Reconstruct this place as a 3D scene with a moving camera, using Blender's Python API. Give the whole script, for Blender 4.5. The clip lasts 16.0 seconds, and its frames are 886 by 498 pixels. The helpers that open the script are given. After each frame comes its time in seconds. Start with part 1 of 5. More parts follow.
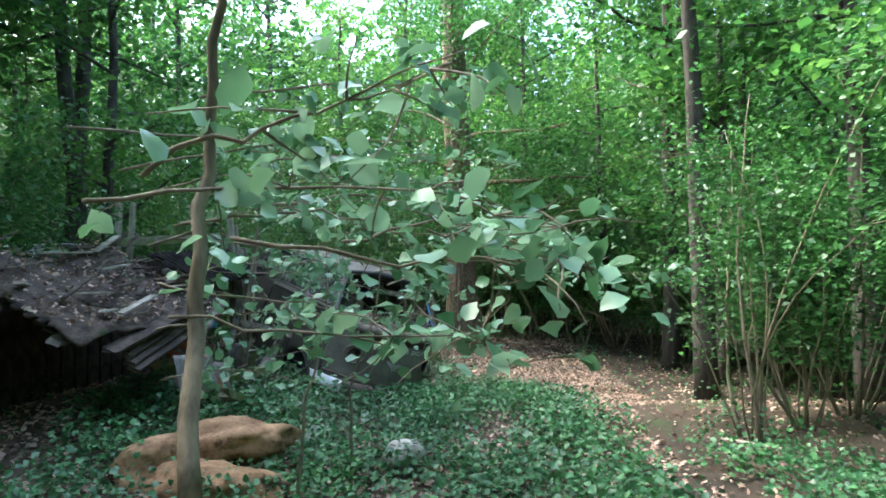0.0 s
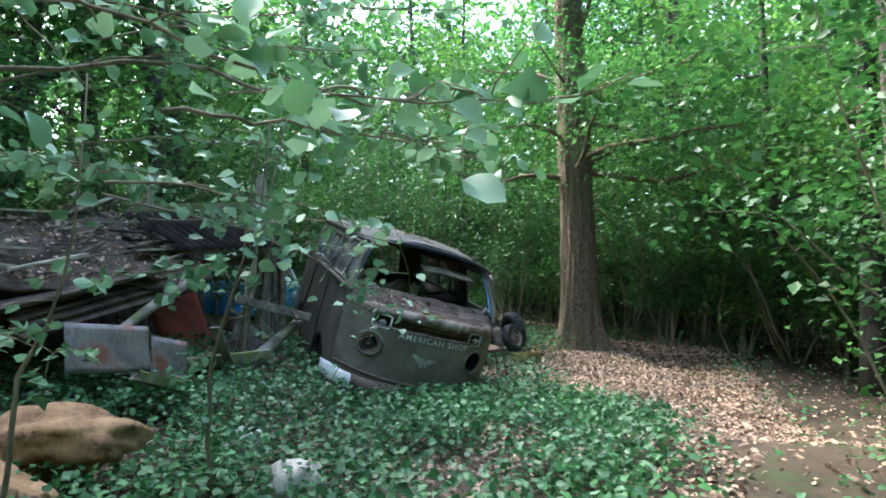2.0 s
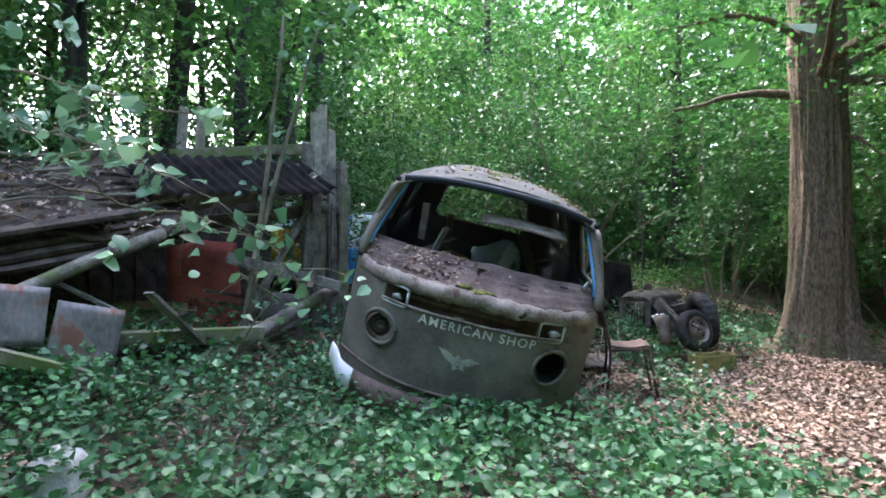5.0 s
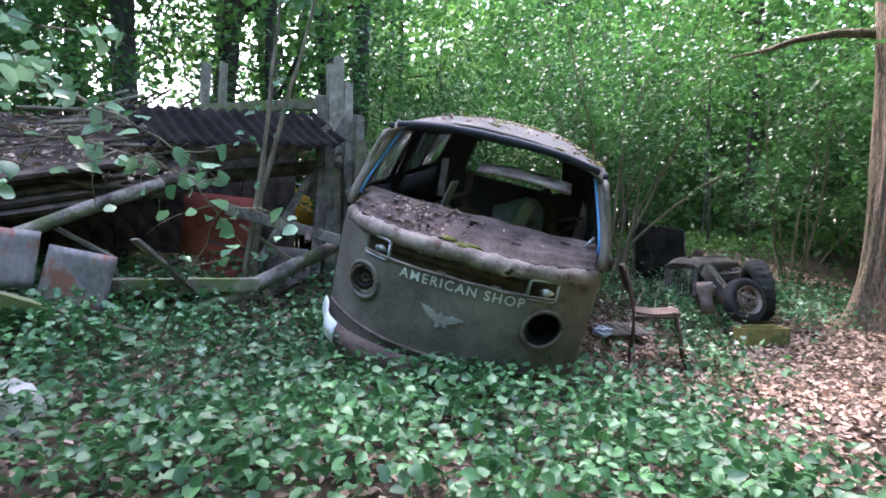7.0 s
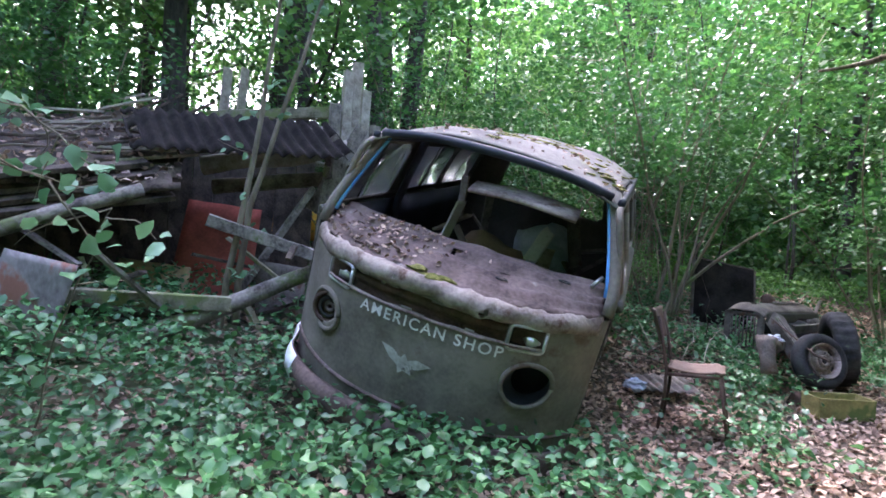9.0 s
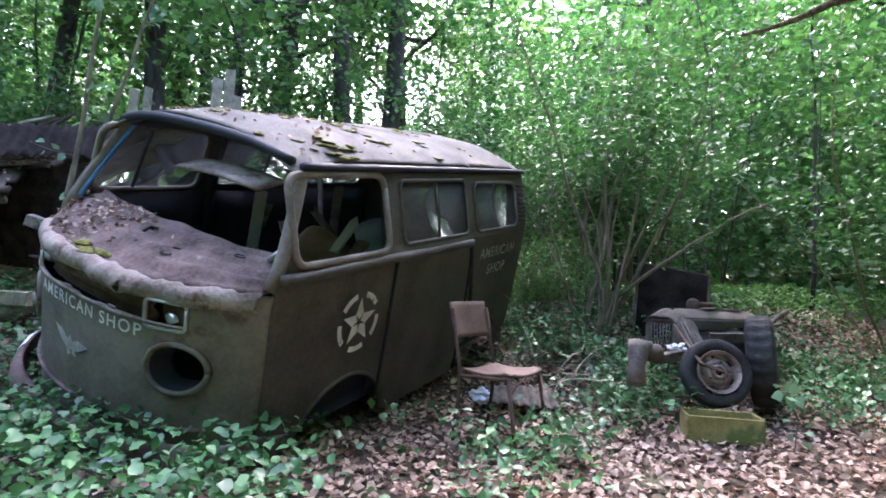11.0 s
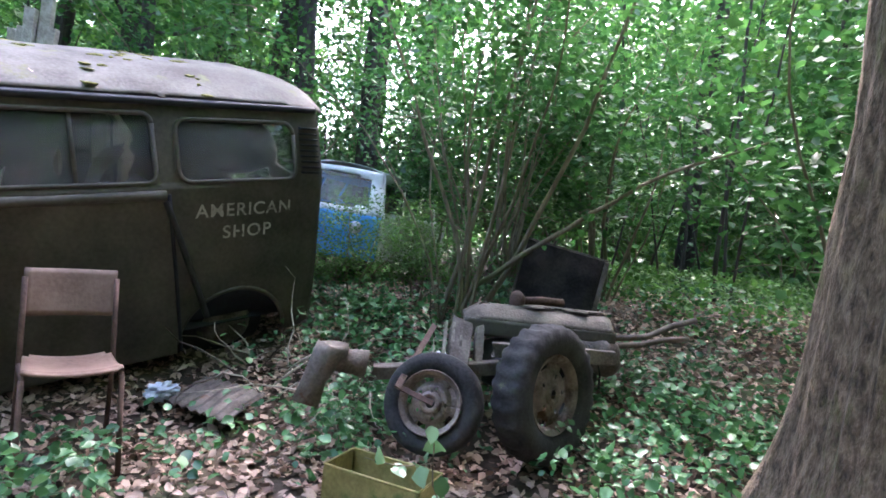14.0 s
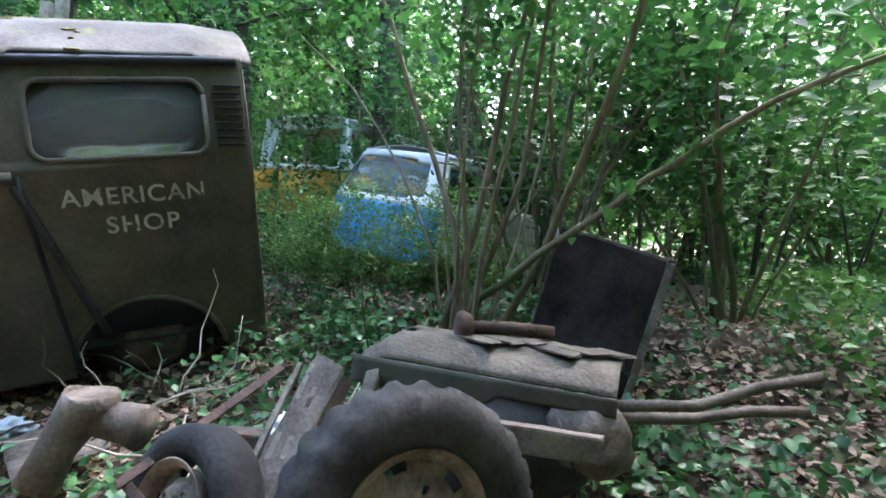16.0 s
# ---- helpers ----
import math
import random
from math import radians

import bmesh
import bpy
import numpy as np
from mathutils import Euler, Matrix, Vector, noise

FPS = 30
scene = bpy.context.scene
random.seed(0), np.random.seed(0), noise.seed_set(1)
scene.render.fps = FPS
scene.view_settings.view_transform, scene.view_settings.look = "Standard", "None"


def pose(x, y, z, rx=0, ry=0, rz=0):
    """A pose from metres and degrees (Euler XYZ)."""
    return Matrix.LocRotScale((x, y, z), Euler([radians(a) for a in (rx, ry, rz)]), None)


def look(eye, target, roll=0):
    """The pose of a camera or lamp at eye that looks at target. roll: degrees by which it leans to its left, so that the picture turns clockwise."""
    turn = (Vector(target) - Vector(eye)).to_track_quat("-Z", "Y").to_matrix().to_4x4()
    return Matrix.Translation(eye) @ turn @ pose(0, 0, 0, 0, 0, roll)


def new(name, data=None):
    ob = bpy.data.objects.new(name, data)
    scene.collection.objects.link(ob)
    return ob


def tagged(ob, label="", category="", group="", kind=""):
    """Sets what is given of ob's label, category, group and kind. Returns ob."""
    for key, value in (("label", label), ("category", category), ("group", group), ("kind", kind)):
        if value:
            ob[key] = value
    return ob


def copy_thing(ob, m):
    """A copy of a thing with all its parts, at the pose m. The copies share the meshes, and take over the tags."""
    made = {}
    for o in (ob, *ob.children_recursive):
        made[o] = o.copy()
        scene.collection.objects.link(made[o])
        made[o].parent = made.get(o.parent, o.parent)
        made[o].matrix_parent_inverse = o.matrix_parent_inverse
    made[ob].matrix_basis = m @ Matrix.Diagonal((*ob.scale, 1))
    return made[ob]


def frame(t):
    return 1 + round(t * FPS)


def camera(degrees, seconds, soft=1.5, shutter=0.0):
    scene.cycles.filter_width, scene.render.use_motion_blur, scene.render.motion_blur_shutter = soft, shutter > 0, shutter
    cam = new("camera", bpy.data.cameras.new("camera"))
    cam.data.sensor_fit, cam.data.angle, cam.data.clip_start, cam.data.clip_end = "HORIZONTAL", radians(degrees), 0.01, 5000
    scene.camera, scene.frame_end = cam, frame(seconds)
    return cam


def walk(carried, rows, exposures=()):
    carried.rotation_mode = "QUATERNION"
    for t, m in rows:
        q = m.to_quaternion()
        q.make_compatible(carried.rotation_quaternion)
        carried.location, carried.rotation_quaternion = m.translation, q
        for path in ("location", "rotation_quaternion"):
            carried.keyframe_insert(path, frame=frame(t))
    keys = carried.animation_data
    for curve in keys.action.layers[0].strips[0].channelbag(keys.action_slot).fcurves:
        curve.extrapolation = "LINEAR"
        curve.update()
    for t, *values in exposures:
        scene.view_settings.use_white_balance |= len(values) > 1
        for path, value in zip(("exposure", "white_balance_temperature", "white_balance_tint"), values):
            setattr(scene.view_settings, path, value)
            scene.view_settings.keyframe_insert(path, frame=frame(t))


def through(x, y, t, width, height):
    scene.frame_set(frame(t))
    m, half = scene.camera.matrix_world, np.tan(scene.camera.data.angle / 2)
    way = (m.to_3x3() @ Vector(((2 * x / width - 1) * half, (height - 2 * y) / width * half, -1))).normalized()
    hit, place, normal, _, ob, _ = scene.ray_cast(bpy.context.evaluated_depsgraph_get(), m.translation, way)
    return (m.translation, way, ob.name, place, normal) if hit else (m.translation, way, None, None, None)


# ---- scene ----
cam = camera(75.6, 16.0, soft=1.7)
PATH = [
    (0, (0.072, -1.439, 2.087), (0.019, 0.560, 2.126), -1.4),
    (0.5, (0.316, -0.851, 1.872), (0.323, 1.148, 1.926), 0.4),
    (1, (0.822, -0.286, 1.732), (0.638, 1.705, 1.785), 0.8),
    (1.5, (1.181, 0.187, 1.714), (0.749, 2.139, 1.754), 0.7),
    (2, (1.471, 0.743, 1.579), (0.787, 2.621, 1.663), -1.2),
    (2.5, (1.630, 1.251, 1.473), (0.718, 3.027, 1.586), -2.4),
    (3, (1.652, 1.782, 1.432), (0.642, 3.504, 1.542), -1.3),
    (3.2, (1.664, 1.960, 1.406), (0.603, 3.651, 1.525), -0.9),
    (5.3, (1.871, 3.738, 1.370), (0.428, 5.123, 1.359), -0.6),
    (5.5, (1.898, 3.817, 1.333), (0.434, 5.179, 1.306), -0.7),
    (6, (1.960, 4.021, 1.256), (0.442, 5.321, 1.201), -1.6),
    (6.5, (2.056, 4.163, 1.230), (0.501, 5.419, 1.158), -1.2),
    (7, (2.052, 4.218, 1.239), (0.465, 5.432, 1.153), 0.2),
    (7.5, (1.972, 4.206, 1.245), (0.344, 5.365, 1.168), 0.9),
    (8, (1.891, 4.356, 1.314), (0.226, 5.463, 1.275), 2.3),
    (8.2, (1.887, 4.480, 1.329), (0.210, 5.571, 1.295), 2.3),
    (10.3, (2.232, 6.441, 1.132), (0.358, 7.139, 1.174), 3.5),
    (10.5, (2.336, 6.709, 1.103), (0.447, 7.362, 1.171), 2.8),
    (11, (2.515, 7.289, 1.052), (0.617, 7.912, 1.147), 2.3),
    (11.5, (2.525, 7.946, 0.925), (0.627, 8.569, 1.019), 3.5),
    (12, (2.626, 8.526, 0.991), (0.720, 9.125, 1.069), 4.1),
    (12.5, (2.541, 9.021, 1.065), (0.603, 9.510, 1.153), 5.0),
    (13, (2.266, 9.365, 1.126), (0.307, 9.762, 1.185), 5.2),
    (13.5, (2.108, 9.806, 1.170), (0.128, 10.087, 1.187), 5.0),
    (14, (1.918, 10.324, 1.248), (-0.079, 10.436, 1.198), 5.7),
    (14.5, (1.555, 10.745, 1.296), (-0.443, 10.680, 1.227), 6.8),
    (15, (1.126, 11.173, 1.280), (-0.852, 10.888, 1.217), 7.4),
    (15.5, (0.747, 11.409, 1.268), (-1.196, 10.940, 1.205), 6.5),
    (16, (0.427, 11.524, 1.275), (-1.491, 10.966, 1.175), 4.3),
]
walk(cam, [(t, look(eye, target, roll)) for t, eye, target, roll in PATH],
     [(0.0, 3.32, 6100, 6), (3.2, 3.55, 6100, 9), (5.3, 3.8, 6100, 20), (10.3, 4.14, 5950, 31), (14.0, 4.33, 5980, 28), (16.0, 4.6, 6000, 20)])

# ---- sky, sun, exposure ----
world = bpy.data.worlds.new("sky")
scene.world = world
world.use_nodes = True
wn = world.node_tree.nodes
sky = wn.new("ShaderNodeTexSky")
sky.sky_type = "NISHITA"
sky.sun_disc = False
sky.sun_elevation = radians(52)
sky.sun_rotation = radians(-75)
sky.air_density, sky.dust_density = 1.0, 4.0
world.node_tree.links.new(sky.outputs[0], wn["Background"].inputs[0])
wn["Background"].inputs[1].default_value = 0.15
sun = new("sun", bpy.data.lights.new("sun", "SUN"))
sun.data.energy, sun.data.angle, sun.data.color = 1.5, radians(20), (1.0, 0.95, 0.86)
sun.matrix_world = look((0, 0, 0), (math.cos(radians(52)) * 0.97, -math.cos(radians(52)) * 0.26, -math.sin(radians(52))))


# ---- mesh helpers ----
def link_mesh(name, verts, faces, material, parent=None, label="", smooth=False):
    me = bpy.data.meshes.new(name)
    me.from_pydata([tuple(v) for v in verts], [], [tuple(f) for f in faces])
    me.materials.append(material)
    if smooth:
        me.shade_smooth()
    ob = new(name, me)
    if parent is not None:
        ob.parent = parent
    if label:
        ob["label"] = label
    return ob


def part(name, bm, material, parent, label="", smooth=False):
    me = bpy.data.meshes.new(name)
    bm.to_mesh(me)
    bm.free()
    me.materials.append(material)
    if smooth:
        me.shade_smooth()
    ob = new(name, me)
    ob.parent = parent
    if label:
        ob["label"] = label
    return ob


def thing(name, m, label, category, group=""):
    e = new(name)
    e.matrix_world = m
    return tagged(e, label, category, group)


def smooth01(a, b, v):
    s = min(1.0, max(0.0, (v - a) / (b - a)))
    return s * s * (3 - 2 * s)


def ground(x, y):
    z = 0.45 - 0.2 * smooth01(0, 4.5, y) - 0.25 * smooth01(4.0, 9.0, y)
    z += 0.5 * smooth01(-0.9, -3.6, x) * smooth01(1.0, 5.0, y) + 0.25 * smooth01(9, 14, y) * smooth01(2, -1.5, x)
    z -= 0.2 * smooth01(0.6, 2.0, x) * smooth01(5.5, 7.5, y) * smooth01(12.8, 11.0, y)
    z += 0.05 * noise.noise((x * 0.5, y * 0.5, 3.0)) + 0.022 * noise.noise((x * 1.9, y * 1.9, 1.0))
    return z


def on_ground(x, y, dz=0.0):
    return Vector((x, y, ground(x, y) + dz))


def tube_data(points, radii, sides=8, rough=0.0, seed=0.0):
    pts = [Vector(p) for p in points]
    verts, faces = [], []
    prev = None
    for i, p in enumerate(pts):
        d = (pts[min(i + 1, len(pts) - 1)] - pts[max(i - 1, 0)]).normalized()
        side = prev if prev is not None else (Vector((0, 0, 1)) if abs(d.z) < 0.9 else Vector((1, 0, 0)))
        a = (side - d * side.dot(d)).normalized()
        prev = a
        b = d.cross(a)
        for k in range(sides):
            t = 2 * math.pi * k / sides
            r = radii[i] if hasattr(radii, "__len__") else radii
            if rough:
                r *= 1 + rough * noise.noise((k * 1.3 + seed, i * 0.55, seed * 1.7))
            verts.append(p + (a * math.cos(t) + b * math.sin(t)) * r)
    for i in range(len(pts) - 1):
        for k in range(sides):
            k2 = (k + 1) % sides
            faces.append((i * sides + k, i * sides + k2, (i + 1) * sides + k2, (i + 1) * sides + k))
    faces.append(tuple(range(sides - 1, -1, -1)))
    faces.append(tuple((len(pts) - 1) * sides + k for k in range(sides)))
    return verts, faces


def tube(name, points, radii, material, parent=None, sides=8, label="", rough=0.0, seed=0.0, smooth=True):
    v, f = tube_data(points, radii, sides, rough, seed)
    return link_mesh(name, v, f, material, parent, label, smooth)


def plank_data(p0, p1, w, h, up=(0, 0, 1), seed=0.0, wear=0.12, steps=8, bend=0.0):
    p0, p1 = Vector(p0), Vector(p1)
    d = (p1 - p0).normalized()
    a = d.cross(Vector(up))
    a = a.normalized() if a.length > 1e-4 else Vector((1, 0, 0))
    b = a.cross(d)
    verts, faces = [], []
    ring = [(-0.5, -0.42), (-0.44, -0.5), (0.44, -0.5), (0.5, -0.42), (0.5, 0.42), (0.44, 0.5), (-0.44, 0.5), (-0.5, 0.42)]
    for i in range(steps + 1):
        t = i / steps
        c = p0.lerp(p1, t) - Vector((0, 0, 1)) * bend * 4 * t * (1 - t)
        for k, (u, v) in enumerate(ring):
            j = noise.noise((i * 0.7 + seed * 3.1, k * 0.9, seed)) * wear
            e = noise.noise((k * 2.3, seed * 5.7, 1.0)) * w * 0.7 if i in (0, steps) else 0.0
            verts.append(c + a * (u * w * (1 + j)) + b * (v * h * (1 + j)) + d * e)
    n = len(ring)
    for i in range(steps):
        for k in range(n):
            k2 = (k + 1) % n
            faces.append((i * n + k2, i * n + k, (i + 1) * n + k, (i + 1) * n + k2))
    faces.append(tuple(range(n)))
    faces.append(tuple(steps * n + k for k in range(n - 1, -1, -1)))
    return verts, faces


def plank(name, p0, p1, w, h, material, parent=None, up=(0, 0, 1), seed=0.0, label="", wear=0.12, bend=0.0):
    v, f = plank_data(p0, p1, w, h, up, seed, wear, 8, bend)
    return link_mesh(name, v, f, material, parent, label)


def sheet_data(fn, nu, nv, thick=0.0, keep=None):
    """A sheet over u, v in 0..1; fn gives a place. Cells that keep() refuses are left open; thick gives it a second skin."""
    verts = [Vector(fn(i / nu, j / nv)) for j in range(nv + 1) for i in range(nu + 1)]
    cells = {(i, j) for j in range(nv) for i in range(nu) if keep is None or keep((i + 0.5) / nu, (j + 0.5) / nv)}
    w = nu + 1
    faces = [(j * w + i, j * w + i + 1, (j + 1) * w + i + 1, (j + 1) * w + i) for i, j in sorted(cells)]
    if thick:
        n = len(verts)
        norms = [Vector((0, 0, 0)) for _ in verts]
        for f in faces:
            nn = (verts[f[1]] - verts[f[0]]).cross(verts[f[3]] - verts[f[0]])
            for k in f:
                norms[k] += nn
        verts = verts + [v - (q.normalized() * thick if q.length > 1e-12 else q) for v, q in zip(verts, norms)]
        faces = faces + [tuple(n + k for k in reversed(f)) for f in faces]
        for i, j in sorted(cells):
            a, b, c, d = j * w + i, j * w + i + 1, (j + 1) * w + i + 1, (j + 1) * w + i
            for (p, q), o in (((a, b), (i, j - 1)), ((b, c), (i + 1, j)), ((c, d), (i, j + 1)), ((d, a), (i - 1, j))):
                if o not in cells:
                    faces.append((q, p, n + p, n + q))
    return verts, faces


def sheet(name, fn, nu, nv, material, parent=None, thick=0.0, keep=None, label="", smooth=True):
    v, f = sheet_data(fn, nu, nv, thick, keep)
    return link_mesh(name, v, f, material, parent, label, smooth)


def lump(name, m, size, material, parent=None, label="", rough=0.25, seed=0.0, sub=3, freq=1.6):
    bm = bmesh.new()
    bmesh.ops.create_icosphere(bm, subdivisions=sub, radius=1.0)
    for v in bm.verts:
        k = 1 + rough * noise.noise(v.co * freq + Vector((seed, 0, 0))) + 0.35 * rough * noise.noise(v.co * freq * 3 + Vector((0, seed, 0)))
        v.co = Vector((v.co.x * size[0] * k, v.co.y * size[1] * k, v.co.z * size[2] * k))
    bm.transform(m)
    me = bpy.data.meshes.new(name)
    bm.to_mesh(me)
    bm.free()
    me.materials.append(material)
    me.shade_smooth()
    ob = new(name, me)
    if parent is not None:
        ob.parent = parent
    if label:
        ob["label"] = label
    return ob


def limb_path(p0, d, length, n, rng, droop=0.0, wob=0.15):
    pts, p, d = [Vector(p0)], Vector(p0), Vector(d).normalized()
    for _ in range(n):
        d = (d + Vector(rng.normal(0, wob, 3)) + Vector((0, 0, -droop))).normalized()
        p = p + d * (length / n)
        pts.append(p.copy())
    return pts


LEAF = {
    "simple": (np.array([[0, 0, 0], [0.36, 0.45, 0.1], [0, 1, -0.06], [-0.36, 0.45, 0.1]]), [(0, 1, 2), (0, 2, 3)]),
    "oval": (np.array([[0, 0, 0], [0.26, 0.18, 0.07], [0.4, 0.45, 0.11], [0.27, 0.78, 0.05], [0, 1.02, -0.08], [-0.27, 0.78, 0.05], [-0.4, 0.45, 0.11], [-0.26, 0.18, 0.07], [0, 0.5, 0.0]]),
             [(0, 1, 8), (1, 2, 8), (2, 3, 8), (3, 4, 8), (4, 5, 8), (5, 6, 8), (6, 7, 8), (7, 0, 8)]),
    "dead": (np.array([[0, 0, 0.05], [0.33, 0.35, 0.0], [0.2, 0.75, 0.16], [0, 1, 0.02], [-0.28, 0.6, 0.04], [-0.3, 0.3, 0.17]]), [(0, 1, 2), (0, 2, 3), (0, 3, 4), (0, 4, 5)]),
}


def leaves(name, places, ups, sizes, shape, material, parent=None, label="", rng=None, tilt=0.6):
    """Many single leaves in one mesh: each at a place, facing roughly its up vector, turned at random about it."""
    rng = rng or np.random.default_rng(1)
    base, tris = LEAF[shape]
    n, k = len(places), len(base)
    up = np.asarray(ups, float) + rng.normal(0, tilt, (n, 3))
    up /= np.linalg.norm(up, axis=1)[:, None]
    d = rng.normal(0, 1, (n, 3))
    d -= up * (d * up).sum(1)[:, None]
    d /= np.linalg.norm(d, axis=1)[:, None]
    s = np.cross(d, up)
    size = np.asarray(sizes, float)[:, None, None]
    b = np.repeat(base[None], n, 0)
    b = b + rng.normal(0, 0.05, b.shape)
    verts = np.asarray(places, float)[:, None] + size * (b[..., :1] * s[:, None] + (b[..., 1:2] - 0.3) * d[:, None] + b[..., 2:] * up[:, None])
    tri = (np.array(tris)[None] + (np.arange(n) * k)[:, None, None]).reshape(-1, 3)
    me = bpy.data.meshes.new(name)
    me.vertices.add(n * k)
    me.vertices.foreach_set("co", verts.reshape(-1).astype(np.float32))
    me.loops.add(len(tri) * 3)
    me.loops.foreach_set("vertex_index", tri.reshape(-1).astype(np.int32))
    me.polygons.add(len(tri))
    me.polygons.foreach_set("loop_start", np.arange(0, len(tri) * 3, 3, dtype=np.int32))
    me.update(calc_edges=True)
    me.materials.append(material)
    ob = new(name, me)
    if parent is not None:
        ob.parent = parent
    if label:
        ob["label"] = label
    return ob


# ---- materials ----
def material(name, low, high, rough=0.8, metal=0.0, scale=6.0, fine=60.0, bump=0.3, third=None, third_at=0.6, third_scale=3.0, stretch=(1, 1, 1), spec=0.3, coords="Object"):
    m = bpy.data.materials.new(name)
    m.use_nodes = True
    nt = m.node_tree
    n, l = nt.nodes, nt.links
    p = n["Principled BSDF"]
    tc, mp = n.new("ShaderNodeTexCoord"), n.new("ShaderNodeMapping")
    mp.inputs["Scale"].default_value = stretch
    l.new(tc.outputs[coords], mp.inputs[0])
    big, small = n.new("ShaderNodeTexNoise"), n.new("ShaderNodeTexNoise")
    big.inputs["Scale"].default_value, small.inputs["Scale"].default_value = scale, fine
    big.inputs["Detail"].default_value, small.inputs["Detail"].default_value = 6, 4
    for q in (big, small):
        l.new(mp.outputs[0], q.inputs["Vector"])
    mix = n.new("ShaderNodeMath")
    mix.operation = "MULTIPLY_ADD"
    l.new(small.outputs[0], mix.inputs[0])
    mix.inputs[1].default_value = 0.45
    l.new(big.outputs[0], mix.inputs[2])
    ramp = n.new("ShaderNodeValToRGB")
    ramp.color_ramp.elements[0].position, ramp.color_ramp.elements[0].color = 0.52, (*low, 1)
    ramp.color_ramp.elements[1].position, ramp.color_ramp.elements[1].color = 0.92, (*high, 1)
    l.new(mix.outputs[0], ramp.inputs[0])
    colour = ramp.outputs[0]
    if third:
        blot, edge, over = n.new("ShaderNodeTexNoise"), n.new("ShaderNodeValToRGB"), n.new("ShaderNodeMix")
        blot.inputs["Scale"].default_value, blot.inputs["Detail"].default_value, blot.inputs["Roughness"].default_value = third_scale, 8, 0.65
        l.new(mp.outputs[0], blot.inputs["Vector"])
        edge.color_ramp.elements[0].position, edge.color_ramp.elements[1].position = third_at, third_at + 0.07
        l.new(blot.outputs[0], edge.inputs[0])
        over.data_type = "RGBA"
        l.new(edge.outputs[0], over.inputs["Factor"])
        l.new(colour, over.inputs["A"])
        over.inputs["B"].default_value = (*third, 1)
        colour = over.outputs["Result"]
    l.new(colour, p.inputs["Base Color"])
    p.inputs["Roughness"].default_value, p.inputs["Metallic"].default_value = rough, metal
    p.inputs["Specular IOR Level"].default_value = spec
    bp = n.new("ShaderNodeBump")
    bp.inputs["Strength"].default_value, bp.inputs["Distance"].default_value = bump, 0.02
    l.new(mix.outputs[0], bp.inputs["Height"])
    l.new(bp.outputs[0], p.inputs["Normal"])
    return m


def leaf_material(name, dark, light, rough=0.45, through=0.35, spread=1.0):
    m = bpy.data.materials.new(name)
    m.use_nodes = True
    nt = m.node_tree
    n, l = nt.nodes, nt.links
    p = n["Principled BSDF"]
    geo, ramp = n.new("ShaderNodeNewGeometry"), n.new("ShaderNodeValToRGB")
    ramp.color_ramp.elements[0].color, ramp.color_ramp.elements[1].color = (*dark, 1), (*light, 1)
    l.new(geo.outputs["Random Per Island"], ramp.inputs[0])
    tex, mix = n.new("ShaderNodeTexNoise"), n.new("ShaderNodeMix")
    tex.inputs["Scale"].default_value = 0.9
    mix.data_type, mix.blend_type = "RGBA", "MULTIPLY"
    mix.inputs["Factor"].default_value = 0.5
    l.new(ramp.outputs[0], mix.inputs["A"])
    tc = n.new("ShaderNodeTexCoord")
    l.new(tc.outputs["Object"], tex.inputs["Vector"])
    br = n.new("ShaderNodeValToRGB")
    br.color_ramp.elements[0].position, br.color_ramp.elements[0].color = 0.35, (0.45, 0.5, 0.5, 1)
    br.color_ramp.elements[1].position, br.color_ramp.elements[1].color = 0.65, (1.35, 1.3, 1.1, 1)
    l.new(tex.outputs[0], br.inputs[0])
    l.new(br.outputs[0], mix.inputs["B"])
    l.new(mix.outputs["Result"], p.inputs["Base Color"])
    p.inputs["Roughness"].default_value = rough
    tr, add = n.new("ShaderNodeBsdfTranslucent"), n.new("ShaderNodeMixShader")
    l.new(mix.outputs["Result"], tr.inputs["Color"])
    add.inputs[0].default_value = through
    l.new(p.outputs[0], add.inputs[1])
    l.new(tr.outputs[0], add.inputs[2])
    l.new(add.outputs[0], n["Material Output"].inputs[0])
    return m


def glass_material(name, tint, dirt):
    m = bpy.data.materials.new(name)
    m.use_nodes = True
    nt = m.node_tree
    n, l = nt.nodes, nt.links
    p = n["Principled BSDF"]
    p.inputs["Base Color"].default_value = (*tint, 1)
    p.inputs["Transmission Weight"].default_value = 1.0
    p.inputs["Roughness"].default_value = 0.05
    p.inputs["IOR"].default_value = 1.1
    film, tex, mix, ramp = n.new("ShaderNodeBsdfDiffuse"), n.new("ShaderNodeTexNoise"), n.new("ShaderNodeMixShader"), n.new("ShaderNodeValToRGB")
    film.inputs[0].default_value = (0.42, 0.44, 0.42, 1)
    tex.inputs["Scale"].default_value, tex.inputs["Detail"].default_value = 7, 8
    ramp.color_ramp.elements[0].position, ramp.color_ramp.elements[1].position = 0.3, 0.8
    ramp.color_ramp.elements[0].color, ramp.color_ramp.elements[1].color = (dirt * 0.6,) * 3 + (1,), (min(1, dirt * 1.6),) * 3 + (1,)
    l.new(tex.outputs[0], ramp.inputs[0])
    l.new(ramp.outputs[0], mix.inputs[0])
    l.new(p.outputs[0], mix.inputs[1])
    l.new(film.outputs[0], mix.inputs[2])
    l.new(mix.outputs[0], n["Material Output"].inputs[0])
    return m


